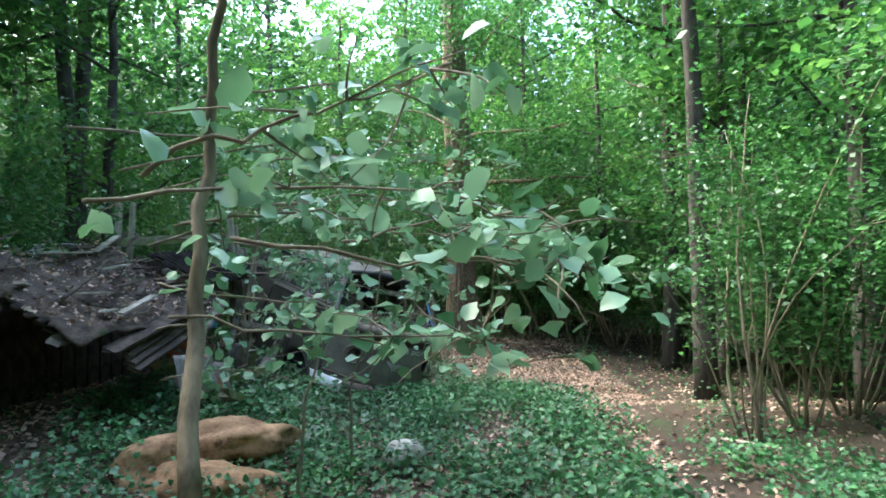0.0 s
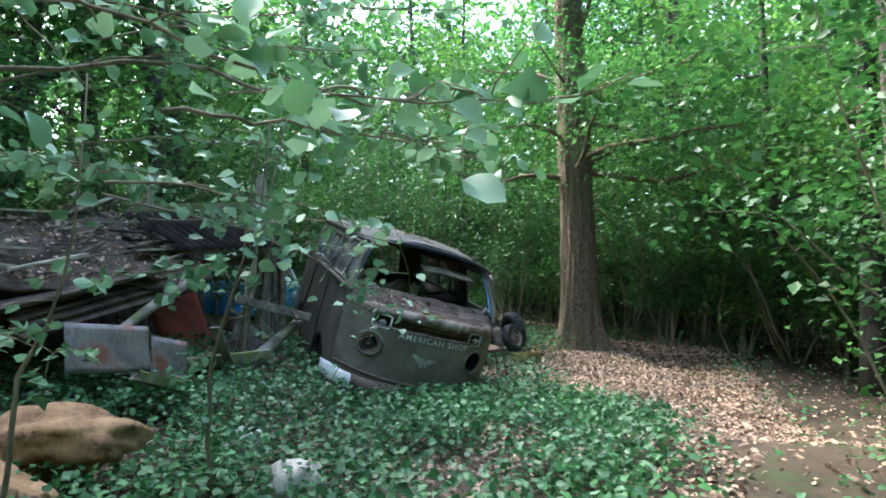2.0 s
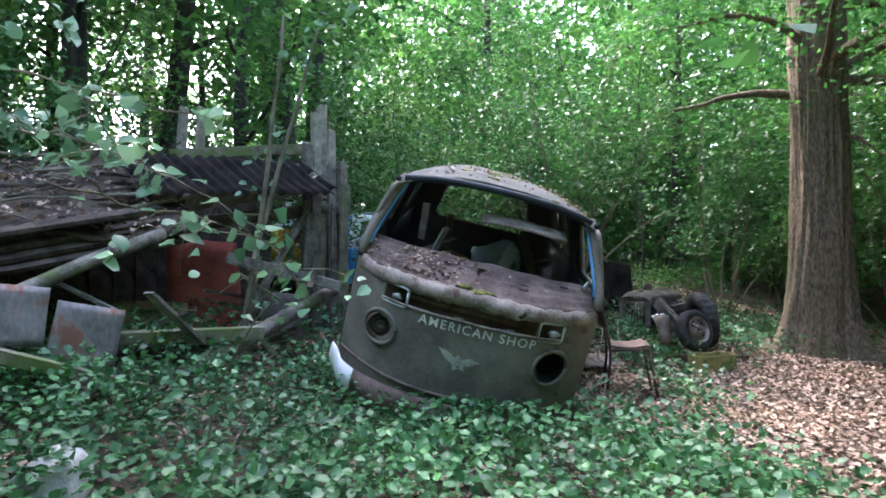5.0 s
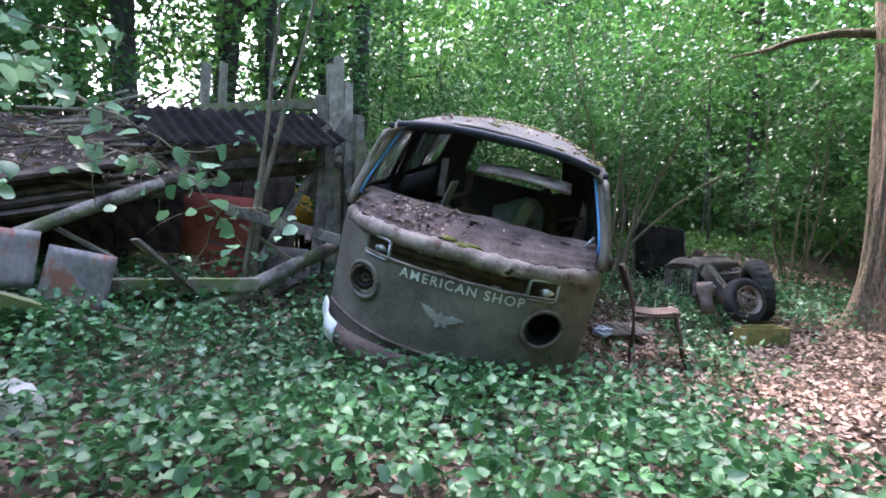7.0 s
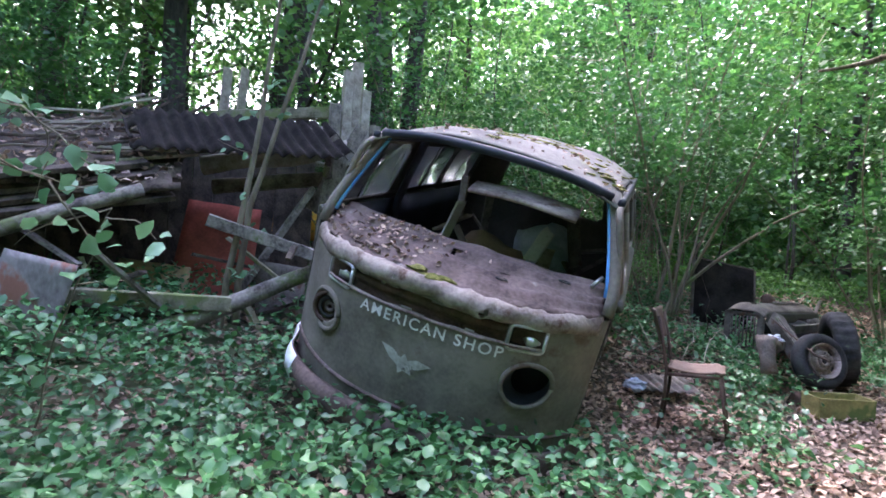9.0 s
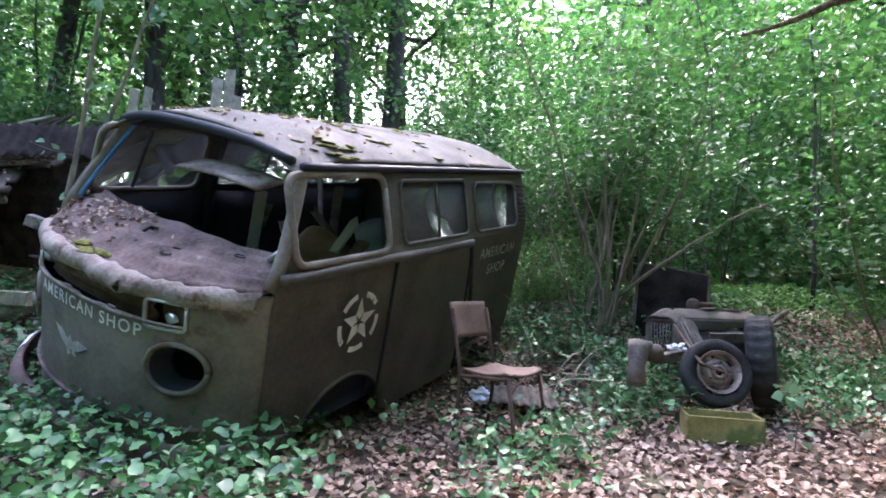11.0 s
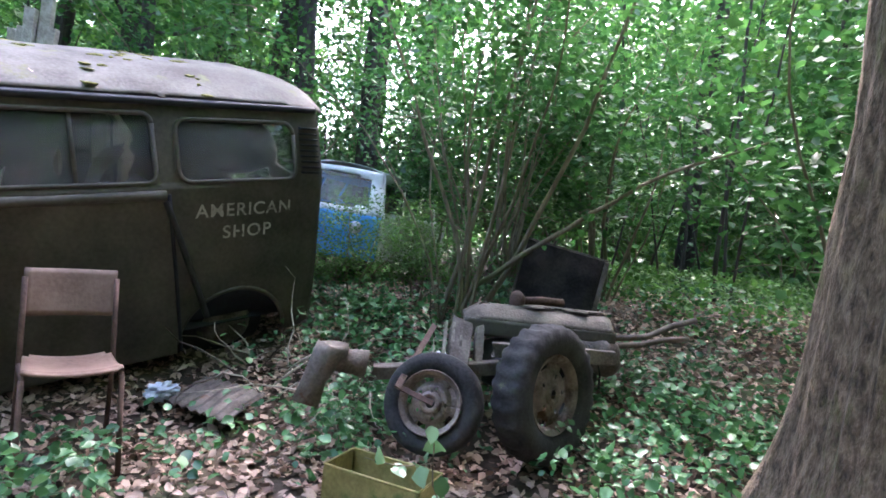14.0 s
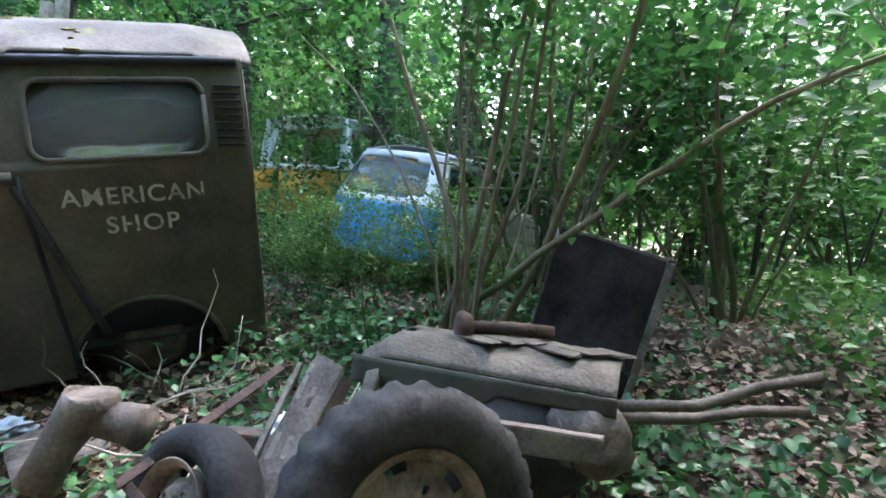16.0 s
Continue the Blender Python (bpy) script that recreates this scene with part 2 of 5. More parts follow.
BARK = material("oak_bark", (0.045, 0.034, 0.024), (0.215, 0.162, 0.11), 0.9, 0, 38, 130, 1.0, (0.1, 0.1, 0.045), 0.57, 6, (1, 1, 0.36))
SOIL = material("forest_floor", (0.025, 0.019, 0.013), (0.095, 0.07, 0.048), 0.95, 0, 1.3, 25, 0.6, (0.05, 0.075, 0.03), 0.56, 0.5)
BARK_DARK = material("dark_bark", (0.025, 0.022, 0.02), (0.085, 0.075, 0.062), 0.9, 0, 10, 45, 0.6, (0.05, 0.06, 0.03), 0.6, 2, (1, 1, 0.3))
TWIG = material("hazel_bark", (0.09, 0.075, 0.05), (0.24, 0.2, 0.14), 0.8, 0, 12, 60, 0.3, (0.1, 0.13, 0.06), 0.56, 3, (1, 1, 0.3))
WOOD_GREY = material("weathered_wood", (0.06, 0.05, 0.042), (0.3, 0.265, 0.22), 0.9, 0, 7, 50, 0.5, (0.1, 0.12, 0.05), 0.58, 2.5, (1, 1, 1))
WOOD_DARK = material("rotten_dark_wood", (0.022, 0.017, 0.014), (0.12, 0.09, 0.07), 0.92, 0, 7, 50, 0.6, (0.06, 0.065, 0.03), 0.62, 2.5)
WOOD_PALE = material("pale_split_wood", (0.2, 0.17, 0.13), (0.48, 0.43, 0.35), 0.85, 0, 9, 60, 0.4)
WOOD_MOSS = material("mossy_plank", (0.09, 0.085, 0.05), (0.3, 0.27, 0.19), 0.9, 0, 7, 50, 0.5, (0.14, 0.17, 0.06), 0.5, 3)
LOG_ORANGE = material("rotten_orange_log", (0.16, 0.085, 0.045), (0.48, 0.29, 0.16), 0.85, 0, 5, 30, 0.6, (0.07, 0.04, 0.025), 0.6, 3)
OLIVE = material("olive_paint", (0.045, 0.042, 0.034), (0.105, 0.098, 0.078), 0.6, 0, 3, 40, 0.12, (0.06, 0.042, 0.028), 0.62, 2.2)
DUSTY = material("dusty_olive_paint", (0.1, 0.088, 0.068), (0.21, 0.185, 0.15), 0.7, 0, 4, 45, 0.15, (0.1, 0.06, 0.04), 0.62, 3)
RUSTY = material("rusted_paint", (0.05, 0.034, 0.03), (0.19, 0.135, 0.118), 0.85, 0, 5, 50, 0.4, (0.36, 0.32, 0.28), 0.6, 4)
LIP = material("flaking_grey_paint", (0.12, 0.085, 0.07), (0.36, 0.3, 0.255), 0.8, 0, 6, 50, 0.4, (0.1, 0.055, 0.038), 0.57, 5)
ROOF = material("grey_roof_paint", (0.085, 0.078, 0.064), (0.2, 0.185, 0.158), 0.8, 0, 4, 50, 0.3, (0.17, 0.17, 0.08), 0.6, 3)
MOSS = material("moss", (0.07, 0.075, 0.015), (0.26, 0.25, 0.07), 1.0, 0, 20, 120, 1.0)
# dark blue taken near black: the inside's shade is put into the colour
INSIDE = material("inner_blue_paint_and_shade", (0.008, 0.01, 0.014), (0.025, 0.032, 0.042), 0.6, 0, 4, 40, 0.1)
BLUE = material("blue_paint", (0.05, 0.2, 0.45), (0.12, 0.36, 0.68), 0.5, 0, 5, 50, 0.1, (0.3, 0.36, 0.42), 0.6, 6)
BLUE_CAR = material("bright_blue_car_paint", (0.03, 0.2, 0.5), (0.07, 0.36, 0.75), 0.4, 0, 3, 40, 0.05, (0.2, 0.2, 0.18), 0.66, 5)
YELLOW = material("yellow_machine_paint", (0.5, 0.2, 0.02), (0.8, 0.42, 0.05), 0.5, 0, 3, 40, 0.1, (0.2, 0.1, 0.05), 0.64, 4)
WHITE = material("white_paint", (0.6, 0.61, 0.61), (0.85, 0.86, 0.86), 0.5, 0, 4, 50, 0.1, (0.35, 0.33, 0.3), 0.66, 6)
LETTER = material("worn_white_lettering", (0.5, 0.49, 0.44), (0.78, 0.77, 0.7), 0.7, 0, 8, 60, 0.1, (0.2, 0.18, 0.14), 0.6, 14)
LETTER_DIM = material("faded_white_lettering", (0.26, 0.25, 0.22), (0.5, 0.49, 0.44), 0.7, 0, 8, 60, 0.1, (0.08, 0.075, 0.06), 0.55, 14)
BLACK = material("black_rubber", (0.012, 0.012, 0.012), (0.04, 0.04, 0.038), 0.7, 0, 10, 80, 0.2)
TYRE = material("old_tyre_rubber", (0.012, 0.012, 0.013), (0.05, 0.05, 0.05), 0.8, 0, 6, 60, 0.3, (0.11, 0.12, 0.06), 0.63, 4)
RUST = material("brown_rust", (0.04, 0.024, 0.018), (0.125, 0.078, 0.06), 0.85, 0, 8, 70, 0.5)
RUST_GREY = material("grey_rusty_iron", (0.06, 0.05, 0.043), (0.2, 0.17, 0.145), 0.75, 0.2, 8, 70, 0.4, (0.12, 0.06, 0.035), 0.58, 5)
RIM = material("rusty_wheel_rim", (0.1, 0.075, 0.062), (0.33, 0.27, 0.235), 0.7, 0.3, 9, 70, 0.3, (0.1, 0.05, 0.03), 0.57, 6)
BONNET = material("mossy_grey_bonnet", (0.055, 0.046, 0.037), (0.15, 0.128, 0.1), 0.75, 0, 6, 60, 0.5, (0.34, 0.3, 0.22), 0.66, 7)
CHROME = material("dull_metal", (0.3, 0.3, 0.3), (0.6, 0.6, 0.6), 0.35, 0.8, 6, 50, 0.1)
TIN = material("rust_streaked_tin", (0.1, 0.09, 0.083), (0.27, 0.255, 0.24), 0.6, 0.2, 4, 40, 0.2, (0.22, 0.1, 0.07), 0.52, 4, (1, 1, 0.5))
TAR = material("dark_corrugated_roofing", (0.008, 0.007, 0.007), (0.032, 0.026, 0.023), 0.95, 0, 6, 50, 0.4, None, 0.6, 3.0, (1, 1, 1), 0.1)
RED = material("faded_red_board", (0.16, 0.035, 0.025), (0.34, 0.08, 0.055), 0.8, 0, 4, 40, 0.2)
TAN = material("tan_board", (0.2, 0.13, 0.08), (0.36, 0.25, 0.15), 0.85, 0, 4, 40, 0.2)
CRATE = material("olive_yellow_box_paint", (0.17, 0.15, 0.05), (0.36, 0.32, 0.12), 0.7, 0, 4, 50, 0.2, (0.12, 0.16, 0.05), 0.52, 3)
SEAT = material("brown_moulded_plywood", (0.1, 0.062, 0.045), (0.19, 0.13, 0.1), 0.6, 0, 5, 50, 0.15, (0.25, 0.2, 0.17), 0.68, 8)
RAG = material("white_cloth", (0.55, 0.56, 0.6), (0.85, 0.86, 0.9), 0.9, 0, 8, 80, 0.4)
RAG_BLUE = material("pale_blue_cloth", (0.35, 0.42, 0.52), (0.62, 0.68, 0.78), 0.9, 0, 8, 80, 0.4)
STONE = material("pale_stone", (0.3, 0.28, 0.25), (0.62, 0.6, 0.56), 0.9, 0, 6, 60, 0.5, (0.14, 0.15, 0.1), 0.62, 4)
LITTER = leaf_material("dead_beech_leaves", (0.13, 0.075, 0.052), (0.6, 0.43, 0.345), 0.7, 0.1)
BRAMBLE = leaf_material("bramble_leaves", (0.028, 0.11, 0.042), (0.1, 0.26, 0.095), 0.4, 0.25)
GREEN = leaf_material("forest_leaves", (0.022, 0.095, 0.024), (0.075, 0.21, 0.05), 0.45, 0.45)
# brighter, yellower copy of the forest leaves: sunlight put into the colour
GREEN_LIGHT = leaf_material("sun_toned_leaves", (0.045, 0.14, 0.03), (0.13, 0.29, 0.06), 0.45, 0.5)
HAZEL = leaf_material("hazel_leaves", (0.07, 0.2, 0.08), (0.32, 0.52, 0.33), 0.3, 0.35)
GLASS = glass_material("dusty_glass", (0.9, 0.93, 0.92), 0.2)
GLASS_DIM = glass_material("grimy_glass", (0.6, 0.62, 0.6), 0.15)

# ---- ground ----
def ground_sheet():
    xs = sorted({round(-4.6 + 0.14 * i, 3) for i in range(70)} | {-4.6 - 1.25 ** k for k in range(0, 28)} | {5.1 + 1.25 ** k for k in range(0, 28)})
    ys = sorted({round(-1.0 + 0.14 * i, 3) for i in range(105)} | {-1.0 - 1.25 ** k for k in range(0, 28)} | {13.6 + 1.25 ** k for k in range(0, 28)})
    verts = [(x, y, ground(x, y)) for y in ys for x in xs]
    w = len(xs)
    faces = [(j * w + i, j * w + i + 1, (j + 1) * w + i + 1, (j + 1) * w + i) for j in range(len(ys) - 1) for i in range(w - 1)]
    ob = link_mesh("ground", verts, faces, SOIL, smooth=True)
    tagged(ob, "brown forest floor of soil and leaf litter", "ground", kind="structure")


ground_sheet()

# ---- the wrecked van ----
VAN = Matrix(((0.7031, -0.6467, 0.2959, -0.8900), (0.6664, 0.7443, 0.0432, 6.5304), (-0.2481, 0.1668, 0.9543, 0.7104), (0, 0, 0, 1)))
VAN = Matrix.LocRotScale(VAN.translation, VAN.to_quaternion(), (1.065, 1.065, 1.065))
SKEW, VLEN = 0, 3.12


def skew(x, y, z):
    return (x + SKEW * max(0.0, y), y, z)


def front_at(x, z):
    """The bowed front panel."""
    u = abs(x) / 0.86
    y = -0.1 + 0.37 * u ** 2.8
    y += 0.12 * max(0.0, -z - 0.25) ** 1.5 + 0.16 * max(0.0, z - 0.28)
    return y


def half_width(z):
    if z < 0.5:
        return 0.86 - 0.06 * max(0.0, -z) ** 1.5
    return 0.86 - 0.36 * (z - 0.5) ** 1.15


def rounded(u, v, u0, u1, v0, v1, r):
    du, dv = max(u0 + r - u, u - u1 + r, 0), max(v0 + r - v, v - v1 + r, 0)
    return u0 < u < u1 and v0 < v < v1 and du * du + dv * dv < r * r


def rounded_loop(u0, u1, v0, v1, r, n=6):
    out = []
    for cu, cv, a0 in ((u1 - r, v1 - r, 0), (u0 + r, v1 - r, 90), (u0 + r, v0 + r, 180), (u1 - r, v0 + r, 270)):
        for k in range(n + 1):
            a = radians(a0 + 90 * k / n)
            out.append((cu + r * math.cos(a), cv + r * math.sin(a)))
    return out + out[:1]


def flat_poly(loops, place, push):
    """Flat shapes laid on a surface; loops are lists of (u, v)."""
    verts, faces = [], []
    for loop in loops:
        faces.append(tuple(range(len(verts), len(verts) + len(loop))))
        verts += [place(u, v, push) for u, v in loop]
    return verts, faces


def lettering(name, text, size, place, mat, parent, label, spacing=1.0):
    cu = bpy.data.curves.new(name, "FONT")
    cu.body, cu.size, cu.align_x, cu.space_character = text, size, "CENTER", spacing
    cu.offset = size * 0.012
    tmp = new(name, cu)
    me = bpy.data.meshes.new_from_object(tmp.evaluated_get(bpy.context.evaluated_depsgraph_get()))
    bpy.data.objects.remove(tmp)
    for v in me.vertices:
        v.co = place(v.co.x, v.co.y)
    me.materials.clear()
    me.materials.append(mat)
    ob = new(name, me)
    ob.parent = parent
    ob["label"] = label
    return ob


SIDE_WINDOWS = ((0.4, 1.13, 0.5, 0.91, 0.07), (1.28, 2.08, 0.52, 0.88, 0.05), (2.2, 2.93, 0.52, 0.86, 0.07))
ARCHES = ((0.9, -0.6, 0.4), (2.55, -0.55, 0.36))


def side_keep(y, z, windows=SIDE_WINDOWS):
    if any(rounded(y, z, *w) for w in windows):
        return False
    return not any((y - cy) ** 2 + (z - cz) ** 2 < r * r for cy, cz, r in ARCHES)


def build_van():
    van = thing("wrecked_van", VAN, "derelict olive-brown van, rusted and leaning on the forest floor", "van")

    def f_point(u, v):
        x, z = -0.86 + 1.72 * u, -0.58 + 0.96 * v
        x *= half_width(z) / 0.86
        dent = 0.012 * noise.noise((x * 2.2, z * 2.2, 4.0))
        return skew(x, front_at(x, z) + dent, z)

    def f_keep(u, v):
        x, z = -0.86 + 1.72 * u, -0.58 + 0.96 * v
        if (x - 0.58) ** 2 + z * z < 0.115 ** 2 or (x + 0.58) ** 2 + z * z < 0.075 ** 2:
            return False
        if 0.445 < abs(x) < 0.6 and 0.185 < z < 0.3:
            return False
        return not (abs(x) < 0.42 and 0.205 < z + 0.02 * noise.noise((x * 6, 0, 0)) < 0.3)

    sheet("front_panel", f_point, 150, 84, DUSTY, van, 0.006, f_keep, "dusty olive front panel with flaking paint")
    # crumpled lip above the air slot, and the rotten deck under the windscreen
    def lip(u, v):
        x = -0.83 + 1.66 * u
        a = radians(-100 + 210 * v)
        r = 0.052 * (1 + 0.32 * noise.noise((x * 7, v * 2, 2)) + 0.14 * noise.noise((x * 23, v * 4, 2)))
        y = front_at(x, 0.3) + 0.03 - r * math.cos(a)
        return skew(x, y, 0.345 + 0.05 * (1 - abs(x)) * 0 + r * math.sin(a) + 0.012 * noise.noise((x * 9, 0, 5)))

    sheet("crumpled_lip", lip, 150, 12, LIP, van, 0.004, lambda u, v: noise.noise((u * 14, v * 3, 7)) < 0.62, "grey flaking lip of crumpled sheet metal")

    def deck(u, v):
        x = (-0.82 + 1.64 * u) * (1 - 0.03 * v)
        y0 = front_at(x, 0.3) + 0.02
        y1 = 0.36 + 0.1 * abs(x / 0.8) ** 3
        y = y0 + (y1 - y0) * v
        z = 0.385 + 0.13 * v ** 0.9 + 0.016 * noise.noise((x * 5, v * 4, 8)) + 0.006 * math.sin(v * 26)
        return skew(x, y, z)

    sheet("dash_deck", deck, 60, 18, RUSTY, van, 0.005, lambda u, v: noise.noise((u * 11, v * 5, 3)) < 0.6, "rusted deck below the empty windscreen")
    for k, (x, v) in enumerate(((0.3, 0.45), (0.6, 0.75))):
        p = Vector(deck((x + 0.82) / 1.64, v))
        part_ring = [(p + Vector((0.03 * math.cos(a), 0.018 * math.sin(a), 0.006))) for a in np.linspace(0, 2 * math.pi, 13)]
        tube("deck_grommet", part_ring, 0.004, BLACK, van, 5)
    # recess behind the air slot
    sheet("air_slot", lambda u, v: skew(-0.44 + 0.88 * u, front_at(-0.44 + 0.88 * u, 0.25) + 0.05 + 0.02 * math.sin(v * 9), 0.19 + 0.13 * v), 40, 6, RUST, van, 0.004)
    tube("slot_edge", [skew(x, front_at(x, 0.2) - 0.006, 0.2 + 0.006 * noise.noise((x * 9, 1, 1))) for x in np.linspace(-0.6, 0.6, 30)], 0.009, LIP, van, 6)
    # headlights: one socket with an old lamp, one empty hole
    for name, x, r in (("headlight_socket", 0.58, 0.118), ("headlight_socket", -0.58, 0.112)):
        ring = [skew(x + r * math.cos(a), front_at(x + r * math.cos(a), r * math.sin(a)) - 0.008, r * math.sin(a)) for a in np.linspace(0, 2 * math.pi, 33)]
        s = tube(name, ring, 0.014, DUSTY, van, 8)
        if x > 0:
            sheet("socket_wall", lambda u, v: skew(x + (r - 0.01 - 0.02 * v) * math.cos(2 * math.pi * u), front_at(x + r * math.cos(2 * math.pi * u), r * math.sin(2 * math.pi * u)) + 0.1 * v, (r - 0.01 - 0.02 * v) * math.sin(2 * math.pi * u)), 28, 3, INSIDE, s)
        else:
            for j, (q, mat) in enumerate(((0.085, RUST), (0.055, BLACK), (0.024, RUST_GREY))):
                yy = front_at(x, 0) + 0.015 + 0.012 * j
                tube("lamp_ring", [skew(x + q * math.cos(a), yy, q * math.sin(a)) for a in np.linspace(0, 2 * math.pi, 25)], 0.012, mat, s, 6)
            sheet("lamp_bowl", lambda u, v: skew(x + 0.1 * v * math.cos(2 * math.pi * u), front_at(x, 0) + 0.07 - 0.05 * v, 0.1 * v * math.sin(2 * math.pi * u)), 24, 4, RUST, s)
    # indicator sockets
    for x in (-0.522, 0.522):
        loop = rounded_loop(x - 0.085, x + 0.085, 0.18, 0.305, 0.02, 3)
        fr = tube("indicator_frame", [skew(a, front_at(a, b) - 0.004, b) for a, b in loop], 0.009, CHROME, van, 6, "chrome frame of a broken indicator")
        sheet("indicator_back", lambda u, v: skew(x - 0.08 + 0.16 * u, front_at(x, 0.24) + 0.045, 0.19 + 0.11 * v), 4, 4, RUST, fr)
        lump("broken_lens", pose(*skew(x + 0.02, front_at(x, 0.24) + 0.02, 0.23)), (0.04, 0.015, 0.025), CHROME, fr, rough=0.6, sub=2, seed=x)
    # swage line and bumper
    tube("swage_line", [skew(x, front_at(x, -0.3) - 0.006, -0.27 - 0.05 * (1 - (x / 0.86) ** 2)) for x in np.linspace(-0.84, 0.84, 36)], 0.012, RUSTY, van, 6)

    def bumper(u, v):
        x = -0.93 + 1.86 * u
        a = radians(-110 + 220 * v)
        y = front_at(min(0.86, abs(x)), -0.3) - 0.1 + (0.22 * max(0, abs(x) - 0.8) / 0.13) - 0.05 * math.cos(a)
        return skew(x, y, -0.4 + 0.075 * math.sin(a) + 0.008 * noise.noise((x * 4, 0, 0)))

    b = sheet("bumper", bumper, 60, 10, RUSTY, van, 0.005, None, "rusty grey curved bumper")
    sheet("bumper_end", lambda u, v: Vector(bumper(0.13 * u, v)) + Vector((0, -0.006, 0)), 8, 10, WHITE, b, 0.003, None, "white painted bumper end")
    # sides
    for s in (1, -1):
        def side(u, v, s=s):
            z = -0.58 + 1.54 * v
            y0 = front_at(0.86, z) if z < 0.42 else 0.27 + 0.55 * (z - 0.42)
            y = y0 + (VLEN - y0) * u
            bow = 0.02 * math.sin(math.pi * u) + 0.008 * noise.noise((y * 2, z * 2, s))
            return skew(s * (half_width(z) + bow * (z < 0.5)), y, z)

        def keep(u, v, s=s):
            p = side(u, v)
            return side_keep(p[1], p[2])

        sheet("side_panel", side, 190, 96, OLIVE, van, 0.006, keep, "dark olive side panel")
        for k, w in enumerate(SIDE_WINDOWS):
            loop = rounded_loop(*w)
            frame_ob = tube("window_frame", [skew(s * (half_width(z) + 0.004), y, z) for y, z in loop], 0.02 if k == 0 else 0.014, OLIVE if k else DUSTY, van, 6)
            if k or s < 0:
                g = sheet("window_pane", lambda u, v: skew(s * (half_width(w[2] + (w[3] - w[2]) * v) - 0.008), w[0] + (w[1] - w[0]) * u, w[2] + (w[3] - w[2]) * v), 2, 2, GLASS if s < 0 else GLASS_DIM, frame_ob, 0.004,
                          None, "grimy window pane")
                g.visible_shadow = False
            if k == 1:
                y = w[0] + 0.42
                tube("window_bar", [skew(s * (half_width(z) - 0.006), y, z) for z in (w[2], (w[2] + w[3]) / 2, w[3])], 0.011, OLIVE, frame_ob, 6)
            if k == 0 and s < 0:
                tube("quarter_bar", [skew(s * half_width(z), 0.66 + 0.1 * (z - 0.5), z) for z in np.linspace(w[2], w[3], 5)], 0.012, BLACK, frame_ob, 6)
        tube("belt_moulding", [skew(s * (half_width(0.45) + 0.016), y, 0.455 + 0.006 * noise.noise((y * 3, 0, 0))) for y in np.linspace(0.3, 2.12, 24)], 0.03, OLIVE, van, 8)
        tube("gutter", [skew(s * (half_width(0.94) + 0.012), y, 0.945) for y in np.linspace(0.5, VLEN - 0.02, 24)], 0.022, INSIDE, van, 6)
        for y, z0, z1 in ((1.2, -0.56, 0.46), (2.14, -0.56, 0.46)):
            tube("door_seam", [skew(s * (half_width(z) + 0.022), y + 0.08 * (0.4 - z) * (y > 2), z) for z in np.linspace(z0, z1, 8)], 0.012, INSIDE, van, 6)
        tube("rail_seam", [skew(s * (half_width(z) + 0.022), 2.12 + 0.32 * (0.42 - z), z) for z in np.linspace(-0.35, 0.42, 8)], 0.02, BLACK, van, 6)
        for cy, cz, r in ARCHES:
            tube("wheel_arch_lip", [skew(s * (half_width(cz + r * math.sin(a)) + 0.006), cy + r * math.cos(a), cz + r * math.sin(a)) for a in np.linspace(0.1, math.pi - 0.1, 18)], 0.016, OLIVE, van, 6)
        # windscreen pillars, blue inside edge
        tube("windscreen_pillar", [skew(s * (half_width(z) - 0.02), 0.28 + 0.5 * (z - 0.42), z) for z in np.linspace(0.4, 0.98, 8)], 0.032, DUSTY, van, 8)
        tube("pillar_edge", [skew(s * (half_width(z) - 0.055), 0.29 + 0.5 * (z - 0.42), z) for z in np.linspace(0.48, 0.96, 8)], 0.013, BLUE, van, 6, "blue painted pillar edge")
        # air intake slats by the rear corner
        for k in range(9):
            z = 0.56 + 0.034 * k
            v, f = plank_data(skew(s * (half_width(z) + 0.006), VLEN - 0.145, z), skew(s * (half_width(z) + 0.006), VLEN - 0.02, z - 0.004), 0.03, 0.012, (0, 0, 1), k)
            link_mesh("vent_slat", v, f, INSIDE, van)
    # roof with a ragged drip edge
    def roof(u, v):
        y = 0.46 + (VLEN + 0.06 - 0.46) * v
        e = 2 * u - 1
        w = 0.735 + 0.015 * noise.noise((y * 3, e, 0))
        z = 0.965 + 0.155 * (1 - abs(e) ** 2.6) - 0.05 * max(0, 0.12 - v) / 0.12 - 0.045 * max(0, v - 0.9) / 0.1
        z += 0.012 * noise.noise((e * 2, y * 2, 6))
        return skew(e * w, y, z)

    def roof_keep(u, v):
        edge = min(u, 1 - u) * 1.45
        return edge > 0.02 + 0.022 * noise.noise((v * 17, u * 2, 2)) or v < 0.1

    roof_ob = sheet("roof", roof, 56, 70, ROOF, van, 0.012, roof_keep, "grey dented roof with a ragged edge, mossy")
    tube("windscreen_header", [skew(x, 0.49 - 0.05 * (1 - (x / 0.7) ** 2), 0.955 + 0.075 * (1 - abs(x / 0.7) ** 2.6)) for x in np.linspace(-0.68, 0.68, 24)], 0.026, INSIDE, van, 8)
    rng = np.random.default_rng(5)
    for k in range(190):
        u, v = rng.uniform(0.3, 0.97), rng.uniform(0.02, 0.75)
        if noise.noise((u * 5, v * 7, 3)) < 0.02:
            continue
        p = Vector(roof(u, v))
        s = rng.uniform(0.01, 0.042)
        lump("moss_patch", pose(p.x, p.y, p.z, 0, 0, rng.uniform(0, 360)), (s * 1.5, s, 0.006), MOSS, roof_ob, rough=0.9, seed=k, sub=2, freq=2.5)
